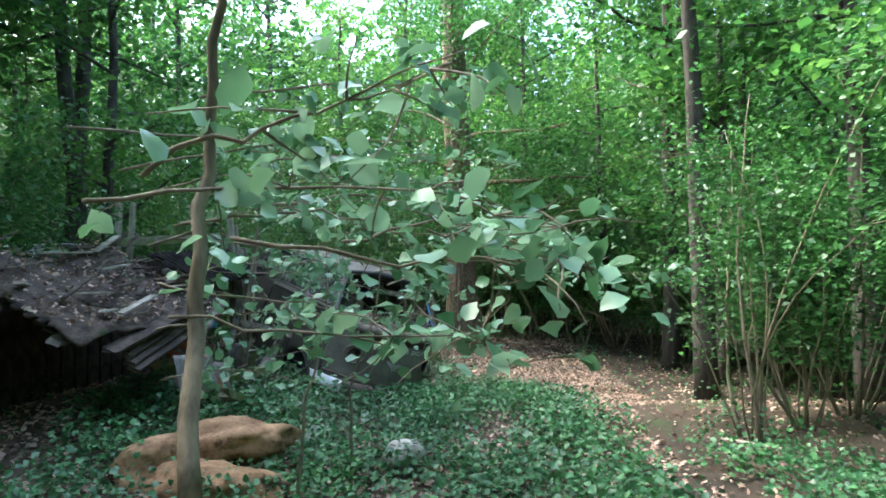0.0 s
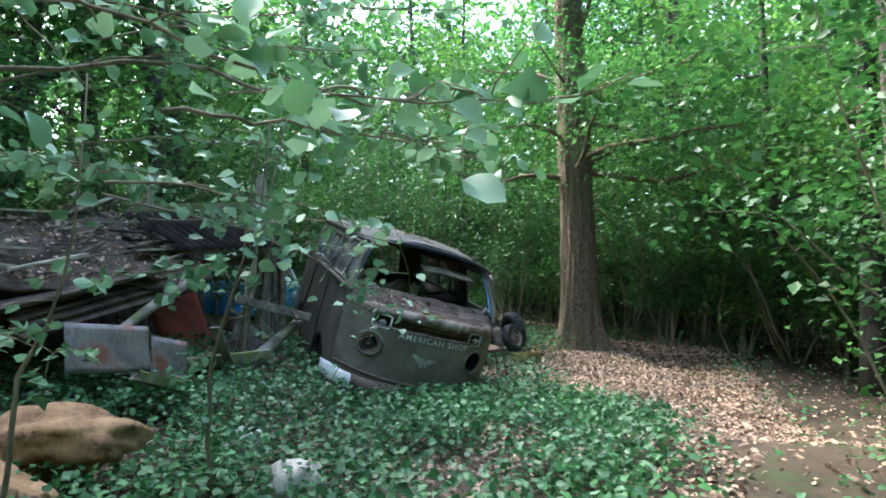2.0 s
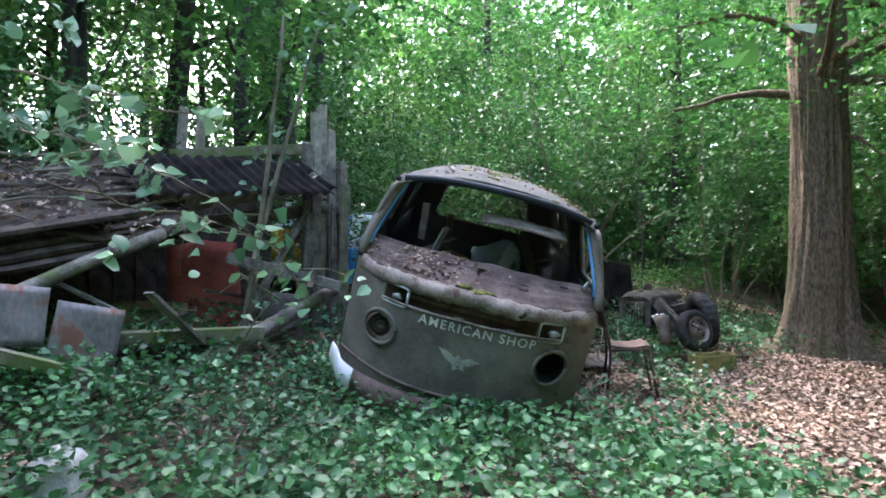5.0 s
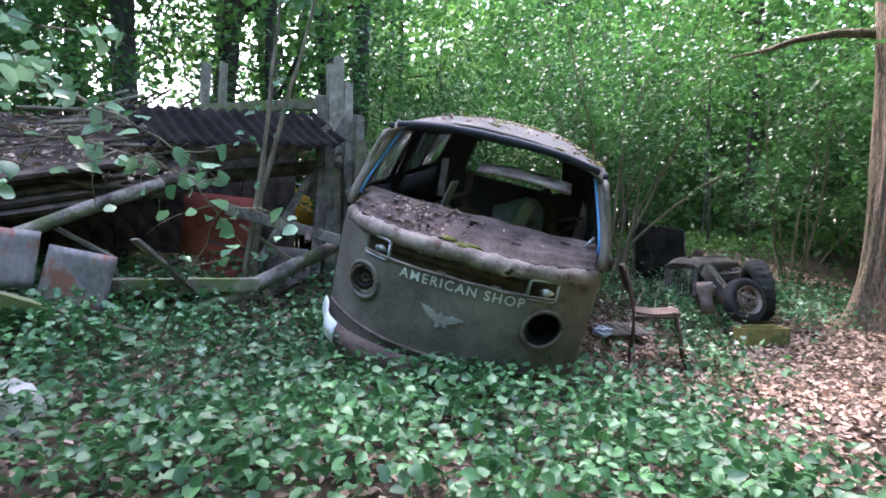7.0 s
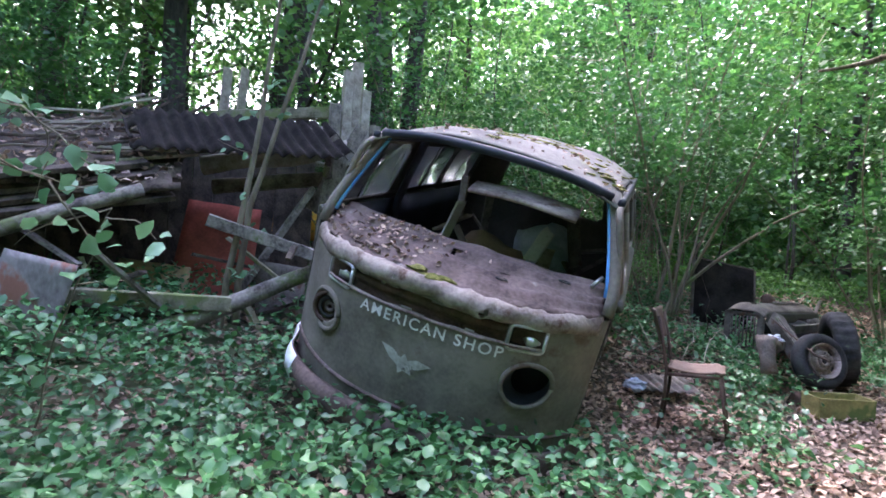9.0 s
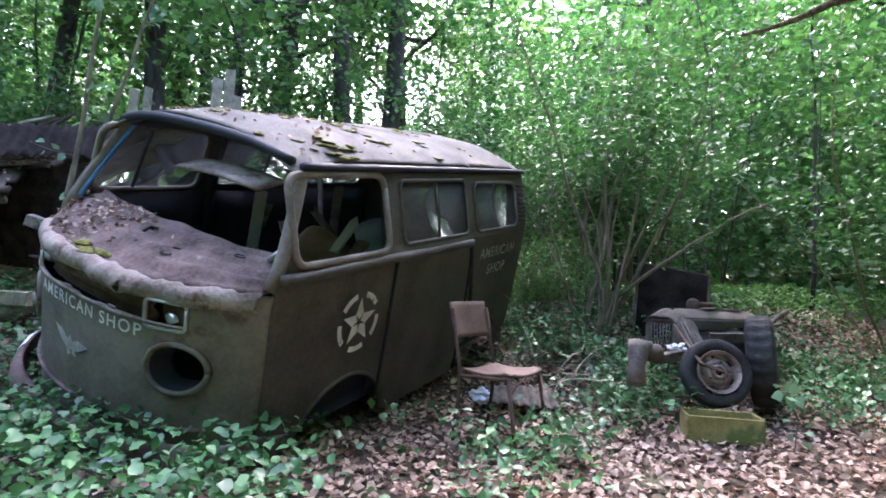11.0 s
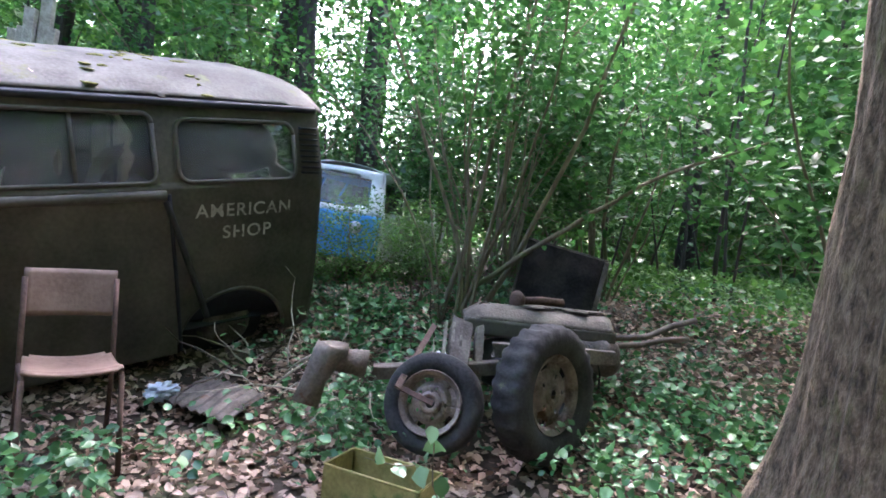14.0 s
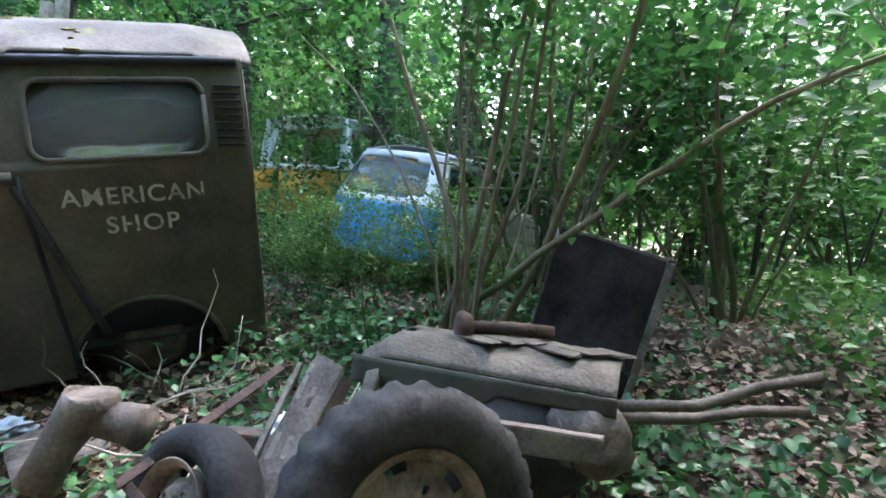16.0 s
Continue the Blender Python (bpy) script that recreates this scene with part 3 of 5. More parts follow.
    for x, v in ((-0.1, 0.1), (0.05, 0.12), (-0.02, 0.05)):
        p = Vector(deck((x + 0.82) / 1.64, v))
        lump("moss_patch", pose(p.x, p.y, p.z), (0.06, 0.035, 0.015), MOSS, van, rough=0.9, seed=x * 9, sub=2, freq=2.5)
    # rear wall with its window opening
    def rear(u, v):
        z = -0.5 + 1.46 * v
        x = (2 * u - 1) * half_width(z)
        return skew(x, VLEN + 0.06 * (1 - (2 * u - 1) ** 2), z)

    sheet("rear_wall", rear, 60, 52, OLIVE, van, 0.006, lambda u, v: not rounded(-0.86 + 1.72 * u, -0.5 + 1.46 * v, -0.55, 0.55, 0.46, 0.84, 0.08))
    # floor, skins and headlining carry the inside's shade in their colour
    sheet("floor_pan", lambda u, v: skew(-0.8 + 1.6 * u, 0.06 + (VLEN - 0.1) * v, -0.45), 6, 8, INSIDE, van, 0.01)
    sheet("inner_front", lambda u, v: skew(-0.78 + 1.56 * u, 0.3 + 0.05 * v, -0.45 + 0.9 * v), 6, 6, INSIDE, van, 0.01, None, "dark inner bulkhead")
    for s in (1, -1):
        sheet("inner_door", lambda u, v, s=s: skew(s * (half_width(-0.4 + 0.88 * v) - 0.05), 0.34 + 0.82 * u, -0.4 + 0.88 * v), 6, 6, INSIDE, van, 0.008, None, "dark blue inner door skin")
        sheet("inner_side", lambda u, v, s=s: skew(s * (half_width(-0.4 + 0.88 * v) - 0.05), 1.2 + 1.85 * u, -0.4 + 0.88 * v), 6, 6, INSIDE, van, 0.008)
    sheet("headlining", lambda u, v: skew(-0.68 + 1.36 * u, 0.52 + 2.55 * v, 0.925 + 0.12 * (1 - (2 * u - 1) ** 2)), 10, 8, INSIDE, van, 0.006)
    # loose parts within: sun visor, seat back, door post, boards
    sheet("sun_visor", lambda u, v: skew(-0.08 + 0.62 * u, 0.42 + 0.16 * v, 0.8 + 0.02 * math.sin(3 * u) + 0.04 * v), 12, 5, LIP, van, 0.02, None, "pale hanging sun visor")
    tube("steering_rod", [skew(0.72, 0.36, 0.5), skew(0.76, 0.4, 0.56)], 0.012, CHROME, van, 6)
    for s in (-1, 1):
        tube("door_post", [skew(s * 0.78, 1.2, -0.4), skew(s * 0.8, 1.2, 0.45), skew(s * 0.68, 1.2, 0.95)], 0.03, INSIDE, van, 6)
    for k in range(14):
        a = Vector(skew(rng.uniform(-0.6, 0.6), rng.uniform(1.3, 2.8), rng.uniform(-0.1, 0.3)))
        c = a + Vector((rng.uniform(-0.5, 0.5), rng.uniform(-0.5, 0.5), rng.uniform(0.1, 0.5)))
        c.x, c.y, c.z = max(-0.6, min(0.75, c.x)), max(1.25, min(2.95, c.y)), min(0.78, c.z)
        plank("loose_board", a, c, rng.uniform(0.04, 0.12), 0.02, (WOOD_GREY, WOOD_PALE, WHITE, RUST_GREY)[k % 4], van, seed=k)
    lump("folded_cloth", pose(*skew(0.2, 2.0, 0.2)), (0.28, 0.22, 0.26), RAG_BLUE, van, rough=0.5, seed=3)
    lump("folded_cloth", pose(*skew(-0.1, 1.7, 0.1)), (0.3, 0.2, 0.22), TAN, van, rough=0.5, seed=9)
    # rear wheel, sunk
    for cy in (2.55,):
        w = lump("rear_wheel", pose(0.66 + SKEW * cy, cy, -0.5), (0.1, 0.3, 0.3), TYRE, van, rough=0.04, seed=1)
        tube("hub", [(0.74 + SKEW * cy, cy, -0.5), (0.775 + SKEW * cy, cy, -0.5)], [0.17, 0.13], RUST_GREY, w, 20)
    # lettering and painted shapes
    lettering("front_lettering", "AMERICAN SHOP", 0.085, lambda u, v: skew(u + 0.05, front_at(u + 0.05, v + 0.125) - 0.012, v + 0.125), LETTER, van, "worn white capital letters", 1.22)
    eagle = [[(-0.12, 0.055), (-0.06, 0.045), (-0.015, 0.015), (0.0, 0.04), (0.02, 0.012), (0.06, 0.03), (0.13, 0.02), (0.08, -0.01), (0.04, -0.025), (0.05, -0.05), (0.01, -0.04), (-0.015, -0.06), (-0.025, -0.025), (-0.07, 0.0)]]
    v, f = flat_poly(eagle, lambda a, c, d: skew(a * 1.15 - 0.03, front_at(a * 1.15 - 0.03, c - 0.06) - d, c * 1.15 - 0.06), 0.012)
    link_mesh("bird_emblem", v, f, LETTER_DIM, van, "faded white spread-winged emblem")
    at = lambda a, c, d: skew(half_width(c) + d, a, c)
    lettering("side_lettering", "AMERICAN", 0.115, lambda a, c: at(a + 2.585, c + 0.31, 0.026), LETTER_DIM, van, "faded white capital letters", 1.1)
    lettering("side_lettering", "SHOP", 0.115, lambda a, c: at(a + 2.6, c + 0.17, 0.026), LETTER_DIM, van, "faded white capital letters", 1.15)
    star, rays = [], 5
    for k in range(rays):
        t0 = radians(90 + 72 * k)
        tip = (0.118 * math.cos(t0), 0.118 * math.sin(t0))
        n1 = (0.048 * math.cos(t0 + radians(36)), 0.048 * math.sin(t0 + radians(36)))
        n0 = (0.048 * math.cos(t0 - radians(36)), 0.048 * math.sin(t0 - radians(36)))
        star.append([n0, tip, n1, (0.012 * math.cos(t0), 0.012 * math.sin(t0))])
        arc = np.linspace(t0 + radians(14), t0 + radians(58), 6)
        star.append([(0.118 * math.cos(a), 0.118 * math.sin(a)) for a in arc] + [(0.145 * math.cos(a), 0.145 * math.sin(a)) for a in arc[::-1]])
    v, f = flat_poly(star, lambda a, c, d: at(0.9 - 1.2 * a, 1.2 * c + 0.13, d), 0.03)
    link_mesh("star_emblem", v, f, LETTER, van, "worn white star in a broken ring")


build_van()
rng = np.random.default_rng(12)
spots = []
for k in range(300):
    if k < 210:
        x, v = min(0.75, max(-0.78, rng.normal(-0.38, 0.22))), rng.uniform(0.05, 0.95)
        q = (x, front_at(x, 0.3) + 0.02 + (0.36 - front_at(x, 0.3)) * v, 0.4 + 0.13 * v)
    else:
        x, v = rng.uniform(-0.6, 0.7), abs(rng.normal(0, 0.5))
        q = (x, 0.5 + v, 1.0 + 0.13 * (1 - abs(x / 0.735) ** 2.6) - 0.05 * max(0, 0.32 - v) / 0.32)
    spots.append(tuple(VAN @ Vector(skew(*q))))
tagged(leaves("fallen_leaves", spots, np.tile([0, 0, 1.0], (300, 1)), rng.uniform(0.025, 0.045, 300), "dead", LITTER, None, "", rng, 0.5), "dead brown leaves lying on the van", "leaf litter", kind="stuff")


# ---- the collapsed shed ----
def site(p):
    """Places by the shed are noted on a plan turned six degrees about the van's nose."""
    x, y, c, s = p[0] + 0.94, p[1] - 6.45, math.cos(radians(6)), math.sin(radians(6))
    return Vector((-0.94 + x * c + y * s, 6.45 - x * s + y * c, p[2]))


def board(name, p0, p1, w, h, mat, label, seed=0.0, up=(0, 0, 1), group="boards of the collapsed shed", bend=0.0):
    p0, p1 = site(p0), site(p1)
    c = Vector(p0).lerp(Vector(p1), 0.5)
    e = plank(name, Vector(p0) - c, Vector(p1) - c, w, h, mat, None, up, seed, "", 0.14, bend)
    e.location = c
    return tagged(e, label, "wood", group)


def pole(name, p0, p1, r0, r1, mat, label, seed=0.0, sides=9, wob=0.03, category="log", group="logs of the collapsed shed"):
    a, b = site(p0), site(p1)
    pts = []
    for i in range(11):
        t = i / 10
        o = Vector((noise.noise((t * 2.5, seed, 0)), noise.noise((t * 2.5, seed, 5)), noise.noise((t * 2.5, seed, 9)))) * wob
        pts.append(a.lerp(b, t) + o - a)
    e = tube(name, pts, [r0 + (r1 - r0) * i / 10 for i in range(11)], mat, None, sides, "", 0.12, seed)
    e.location = a
    return tagged(e, label, category, group)


board("plank", (-2.5, 4.38, 0.8), (-2.25, 5.62, 0.77), 0.09, 0.1, WOOD_MOSS, "mossy grey plank lying across the shed opening", 1)
board("plank", (-2.55, 5.45, 1.36), (-2.3, 6.32, 1.1), 0.1, 0.09, WOOD_GREY, "splintered grey plank hanging across the shed front", 2)
pole("log", (-2.26, 4.75, 0.38), (-2.43, 6.34, 1.06), 0.075, 0.055, WOOD_GREY, "long grey log propped against the shed", 3)
pole("log", (-2.3, 3.7, 0.98), (-2.66, 5.0, 1.56), 0.05, 0.05, WOOD_GREY, "grey beam fallen across the shed roof edge", 4, 6)
board("plank", (-1.95, 3.9, 0.86), (-1.97, 4.75, 0.5), 0.12, 0.08, WOOD_MOSS, "mossy plank lying low before the shed", 5)
pole("log", (-2.6, 4.6, 0.68), (-2.5, 5.3, 0.7), 0.06, 0.055, WOOD_DARK, "dark log lying under the plank", 6)
pole("log", (-2.5, 4.5, 0.58), (-2.3, 5.2, 0.52), 0.05, 0.045, WOOD_DARK, "dark log lying under the plank", 7)
board("plank", (-2.88, 5.66, 0.7), (-2.98, 6.28, 1.68), 0.07, 0.05, WOOD_GREY, "leaning grey plank in the shed opening", 8)
board("plank", (-2.6, 4.2, 0.4), (-2.3, 4.9, 0.46), 0.12, 0.05, WOOD_GREY, "grey plank on the ground by the shed", 9)


def tin_sheet(name, tl, tr, bl, mat, label, nu=10, nv=8, wave=0.0, waves=9, plan=True):
    tl, tr, bl = (site(q) if plan else Vector(q) for q in (tl, tr, bl))
    n = (tr - tl).cross(bl - tl).normalized()
    c = (tr + bl) / 2

    def at(u, v):
        return tl + (tr - tl) * u + (bl - tl) * v + n * (wave * math.sin(2 * math.pi * waves * u) + 0.015 * noise.noise((u * 3, v * 3, tl.x * 5))) - c

    def keep(u, v):
        return not (min(u, 1 - u, v, 1 - v) < 0.05 and noise.noise((u * 9, v * 9, tl.y * 3)) > 0.12)

    e = sheet(name, at, max(nu, int(waves * 10) if wave else nu), nv, mat, None, 0.006, keep)
    e.location = c
    return tagged(e, label, "metal sheet")


tin_sheet("tin_panel", (-2.29, 4.29, 1.1), (-2.33, 4.68, 1.0), (-2.2, 4.2, 0.72), TIN, "grey tin panel with red rust streaks leaning on planks")
tin_sheet("tin_panel", (-2.25, 3.55, 1.28), (-2.28, 4.25, 1.18), (-2.15, 3.5, 0.92), TIN, "grey tin panel with rust leaning by the shed")
tin_sheet("corrugated_roofing", (-3.35, 4.75, 2.24), (-3.3, 6.45, 2.33), (-2.75, 4.9, 1.86), TAR, "dark corrugated roofing sagging over the shed opening", 20, 8, 0.018, 16)
fe = sheet("roof_felt", lambda u, v: site((-2.62 - 1.5 * v, 2.9 + 2.35 * u, 1.5 + 0.72 * v + 0.1 * u + 0.16 * noise.noise((u * 3.1, v * 2.4, 5)) + 0.05 * noise.noise((u * 11, v * 9, 2)) - 0.12 * max(0, 0.15 - v))), 40, 26, WOOD_DARK, None, 0.03, lambda u, v: min(u, 1 - u, v, 1 - v) > 0.06 * abs(noise.noise((u * 12, v * 12, 1))))
tagged(fe, "sagging dark roof of rotten boards and felt strewn with litter", "roof")
rng = np.random.default_rng(4)
lit = [tuple(site((-2.62 - 1.5 * v, 2.9 + 2.35 * u, 1.55 + 0.72 * v + 0.1 * u + 0.16 * noise.noise((u * 3.1, v * 2.4, 5))))) for u, v in rng.uniform(0, 1, (900, 2))]
tagged(leaves("fallen_leaves", lit, np.tile([0, 0, 1.0], (900, 1)), rng.uniform(0.03, 0.07, 900), "dead", LITTER, None, "", rng, 0.5), "dead leaves lying on the shed roof", "leaf litter", kind="stuff")
for k in range(34):
    u, v = rng.uniform(0.02, 1, 2)
    z = 1.6 + 0.72 * v + 0.1 * u + 0.16 * noise.noise((u * 3.1, v * 2.4, 5))
    a, ln = rng.normal(0.2, 0.5), rng.uniform(0.25, 0.9)
    p = Vector((-2.62 - 1.5 * v, 2.9 + 2.35 * u, z))
    q = p + Vector((-0.45 * math.sin(a) * ln, math.cos(a) * ln * 0.8, rng.uniform(-0.06, 0.2)))
    if k % 3:
        board("roof_lath", p, q, rng.uniform(0.03, 0.09), 0.02, (WOOD_GREY, WOOD_DARK, WOOD_PALE)[k % 3], "broken lath lying on the shed roof", 200 + k)
    else:
        pole("dry_branch", p, q, 0.012, 0.006, TWIG, "dry branch lying on the shed roof", 200 + k, 5, 0.06, "stick", "fallen sticks")
for k in range(16):
    p = Vector((rng.uniform(-3.0, -2.25), rng.uniform(4.5, 6.4), rng.uniform(0.5, 1.2)))
    d = Vector((rng.uniform(-0.3, 0.3), rng.uniform(-0.5, 0.5), rng.uniform(-0.1, 0.45)))
    board("broken_board", p, p + d, rng.uniform(0.04, 0.1), 0.025, (WOOD_GREY, WOOD_DARK, WOOD_MOSS)[k % 3], "broken board in the heap of the shed", 260 + k)
# fallen roof of boards in layers
rng = np.random.default_rng(8)
for k in range(10):
    t = k / 9
    p0 = Vector((-2.6 - 1.3 * t, 3.35 + rng.uniform(-0.5, 0.6), 1.38 + 0.55 * t))
    p1 = Vector((-2.75 - 1.2 * t + rng.uniform(-0.12, 0.12), 4.85 + rng.uniform(-0.4, 0.4), 1.62 + 0.5 * t + rng.uniform(-0.05, 0.1)))
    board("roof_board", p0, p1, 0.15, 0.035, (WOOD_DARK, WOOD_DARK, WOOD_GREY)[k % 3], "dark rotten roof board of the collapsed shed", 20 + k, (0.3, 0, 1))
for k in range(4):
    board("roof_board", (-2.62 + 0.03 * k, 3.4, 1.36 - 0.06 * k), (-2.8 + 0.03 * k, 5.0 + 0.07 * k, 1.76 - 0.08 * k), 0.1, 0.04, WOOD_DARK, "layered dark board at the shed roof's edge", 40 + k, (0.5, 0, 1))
# back and corner posts
for k in range(9):
    x, y = -3.12 + 0.08 * rng.uniform(-1, 1), 6.3 + 0.07 * k
    board("wall_board", (x, y, 0.3), (x + rng.uniform(-0.1, 0.1), y + rng.uniform(-0.05, 0.12), rng.uniform(1.7, 2.3)), 0.1, 0.03, (WOOD_GREY, WOOD_MOSS, WOOD_DARK)[k % 3], "upright weathered wall board of the shed", 60 + k, (1, 0, 0))
for x, y, z in ((-3.3, 6.62, 2.85), (-3.36, 6.72, 2.95), (-3.32, 6.8, 2.7), (-3.25, 6.5, 2.5), (-3.22, 6.88, 2.35)):
    board("shed_post", (x + 0.1, y - 0.05, 0.3), (x, y, z), 0.09, 0.07, WOOD_PALE if z > 2.6 else WOOD_GREY, "split pale post at the shed's corner", x * 9 + y, (1, 0, 0))
board("roof_beam", (-4.2, 5.45, 2.42), (-3.42, 6.86, 2.52), 0.07, 0.11, WOOD_MOSS, "mossy beam on top of the shed wall", 71)
pole("log", (-3.6, 5.4, 1.86), (-3.2, 6.62, 2.1), 0.085, 0.08, WOOD_PALE, "pale log lying on the shed wall", 72)
pole("log", (-3.65, 5.5, 1.68), (-3.2, 6.7, 1.85), 0.07, 0.07, WOOD_GREY, "grey log lying on the shed wall", 73)
pole("log", (-3.5, 5.3, 2.0), (-3.25, 6.4, 2.24), 0.06, 0.06, WOOD_GREY, "grey log lying on the shed wall", 74)
board("plank", (-3.1, 6.3, 1.5), (-3.2, 6.75, 2.3), 0.12, 0.04, WOOD_GREY, "leaning grey plank at the shed corner", 75, (1, 0, 0))
board("fence_post", (-4.35, 5.5, 1.2), (-4.3, 5.6, 2.95), 0.09, 0.05, WOOD_PALE, "pale weathered post behind the shed", 76, (1, 0, 0))
board("fence_post", (-4.3, 5.66, 1.2), (-4.22, 5.76, 2.95), 0.08, 0.05, WOOD_PALE, "pale weathered post behind the shed", 77, (1, 0, 0))
# dark back wall, added so the opening looks shaded, and stored boards
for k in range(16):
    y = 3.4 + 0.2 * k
    board("back_board", (-4.25, y, 0.3), (-4.2, y + 0.02, 2.2), 0.2, 0.03, WOOD_DARK, "dark board added behind the shed opening for its shade", 80 + k, (1, 0, 0))
tin_sheet("red_board", (-3.8, 5.3, 1.55), (-3.75, 5.95, 1.5), (-3.15, 5.15, 0.62), RED, "faded red board leaning inside the shed")
tin_sheet("tan_board", (-3.4, 4.8, 1.0), (-3.3, 5.35, 0.95), (-2.9, 4.75, 0.6), TAN, "tan board leaning inside the shed")
tin_sheet("tin_panel", (-3.0, 5.85, 1.05), (-2.95, 6.25, 1.0), (-2.85, 5.85, 0.55), RUST_GREY, "grey metal panel behind the log")

# ---- rotten log and stones before the shed ----
e = lump("rotten_log", pose(0, 0, 0, 0, 0, 12), (0.5, 0.22, 0.17), LOG_ORANGE, None, "", 0.35, 4.0, 4)
e.location = site((-1.5, 3.05, 0.66))
tagged(e, "orange-brown rotten log with dark hollows", "log")
e = lump("rotten_log", pose(0, 0, 0, 0, 0, -8), (0.58, 0.2, 0.17), LOG_ORANGE, None, "", 0.35, 9.0, 4)
e.location = site((-1.35, 2.65, 0.48))
tagged(e, "orange-brown rotten log split along its top", "log")
e = lump("rotten_log", pose(0, 0, 0, 0, 0, 30), (0.5, 0.25, 0.3), LOG_ORANGE, None, "", 0.4, 14.0, 4)
e.location = site((-1.8, 3.0, 0.48))
tagged(e, "orange-brown rotten log under the others", "log")
e = lump("stone", pose(0, 0, 0, 0, 0, 20), (0.17, 0.14, 0.13), STONE, None, "", 0.3, 2.0, 3)
e.location = (-0.44, 3.5, 0.43)
tagged(e, "pale angular stone among green leaves", "stone")
e = lump("stone", pose(0, 0, 0), (0.2, 0.16, 0.17), STONE, None, "", 0.3, 6.0, 3)
e.location = (-1.37, 4.21, 0.3)
tagged(e, "pale stone among green leaves", "stone")
pole("stick", (2.75, 4.45, 0.33), (3.3, 3.95, 0.36), 0.022, 0.016, WOOD_PALE, "pale fallen stick on the ground", 5, 6, 0.02, "stick", "fallen sticks")


# ---- chair ----
def build_chair():
    m = pose(-0.79, 8.82, ground(-0.79, 8.82) - 0.005, -3, 0, 124) @ Matrix.Diagonal((1.02, 1.0, 1.09, 1))
    ch = thing("school_chair", m, "old brown plywood chair with rusty tube legs", "chair")
    w, d, h = 0.19, 0.19, 0.45

    def seat(u, v):
        x, y = -w + 2 * w * u, -d + 2 * d * v
        return (x * (1 - 0.06 * v), y, h + 0.02 * (2 * u - 1) ** 2 - 0.025 * math.sin(math.pi * v) + (0.012 if v < 0.1 else 0) * -1)

    sheet("seat", seat, 14, 14, SEAT, ch, 0.014, lambda u, v: rounded(u, v, -0.01, 1.01, -0.01, 1.01, 0.16))
    sheet("backrest", lambda u, v: (-w + 2 * w * u, d + 0.02 + 0.04 * math.sin(math.pi * u) + 0.05 * v, 0.63 + 0.21 * v), 14, 8, SEAT, ch, 0.014, lambda u, v: rounded(u, v, -0.01, 1.01, -0.01, 1.01, 0.14))
    for s in (-1, 1):
        tube("back_leg", [(s * w, d + 0.07, 0), (s * w, d + 0.01, 0.3), (s * w, d, h), (s * w, d + 0.02, 0.6), (s * w, d + 0.055, 0.8)], 0.012, RUST, ch, 8)
        tube("front_leg", [(s * w, -d - 0.02, 0), (s * w * 0.97, -d + 0.03, h - 0.03)], 0.012, RUST, ch, 8)
        tube("seat_rail", [(s * w * 0.97, -d + 0.03, h - 0.03), (s * w, d, h - 0.03)], 0.011, RUST, ch, 8)
    tube("stretcher", [(-w, d, 0.42), (w, d, 0.42)], 0.01, RUST, ch, 8)


build_chair()


# ---- open box ----
def build_box():
    bx = thing("ammunition_box", pose(-0.56, 10.3, ground(-0.56, 10.3) - 0.01, 0, 0, 62), "open olive-yellow metal box with dead leaves in it", "box")
    L, W, H = 0.23, 0.115, 0.17
    t = 0.012
    for name, p0, p1 in (("long_wall", (-L, -W, H / 2), (L, -W, H / 2)), ("long_wall", (-L, W, H / 2), (L, W, H / 2))):
        plank(name, p0, p1, t, H, CRATE, bx, wear=0.03)
    for x in (-L, L):
        plank("end_wall", (x, -W + 0.008, H / 2), (x, W - 0.008, H / 2), t, H - 0.004, CRATE, bx, wear=0.03)
    plank("bottom", (-L + 0.01, 0, 0.012), (L - 0.01, 0, 0.012), 2 * W - 0.03, 0.012, CRATE, bx, wear=0.02)
    tube("rim", [(-L, -W, H), (L, -W, H), (L, W, H), (-L, W, H), (-L, -W, H)], 0.007, CRATE, bx, 6)
    r2 = np.random.default_rng(3)
    n = 90
    leaves("dead_leaves", np.c_[r2.uniform(-L + 0.03, L - 0.03, n), r2.uniform(-W + 0.03, W - 0.03, n), r2.uniform(0.03, 0.07, n)], np.tile([0, 0, 1.0], (n, 1)), r2.uniform(0.03, 0.06, n), "dead", LITTER, bx, rng=r2)


build_box()


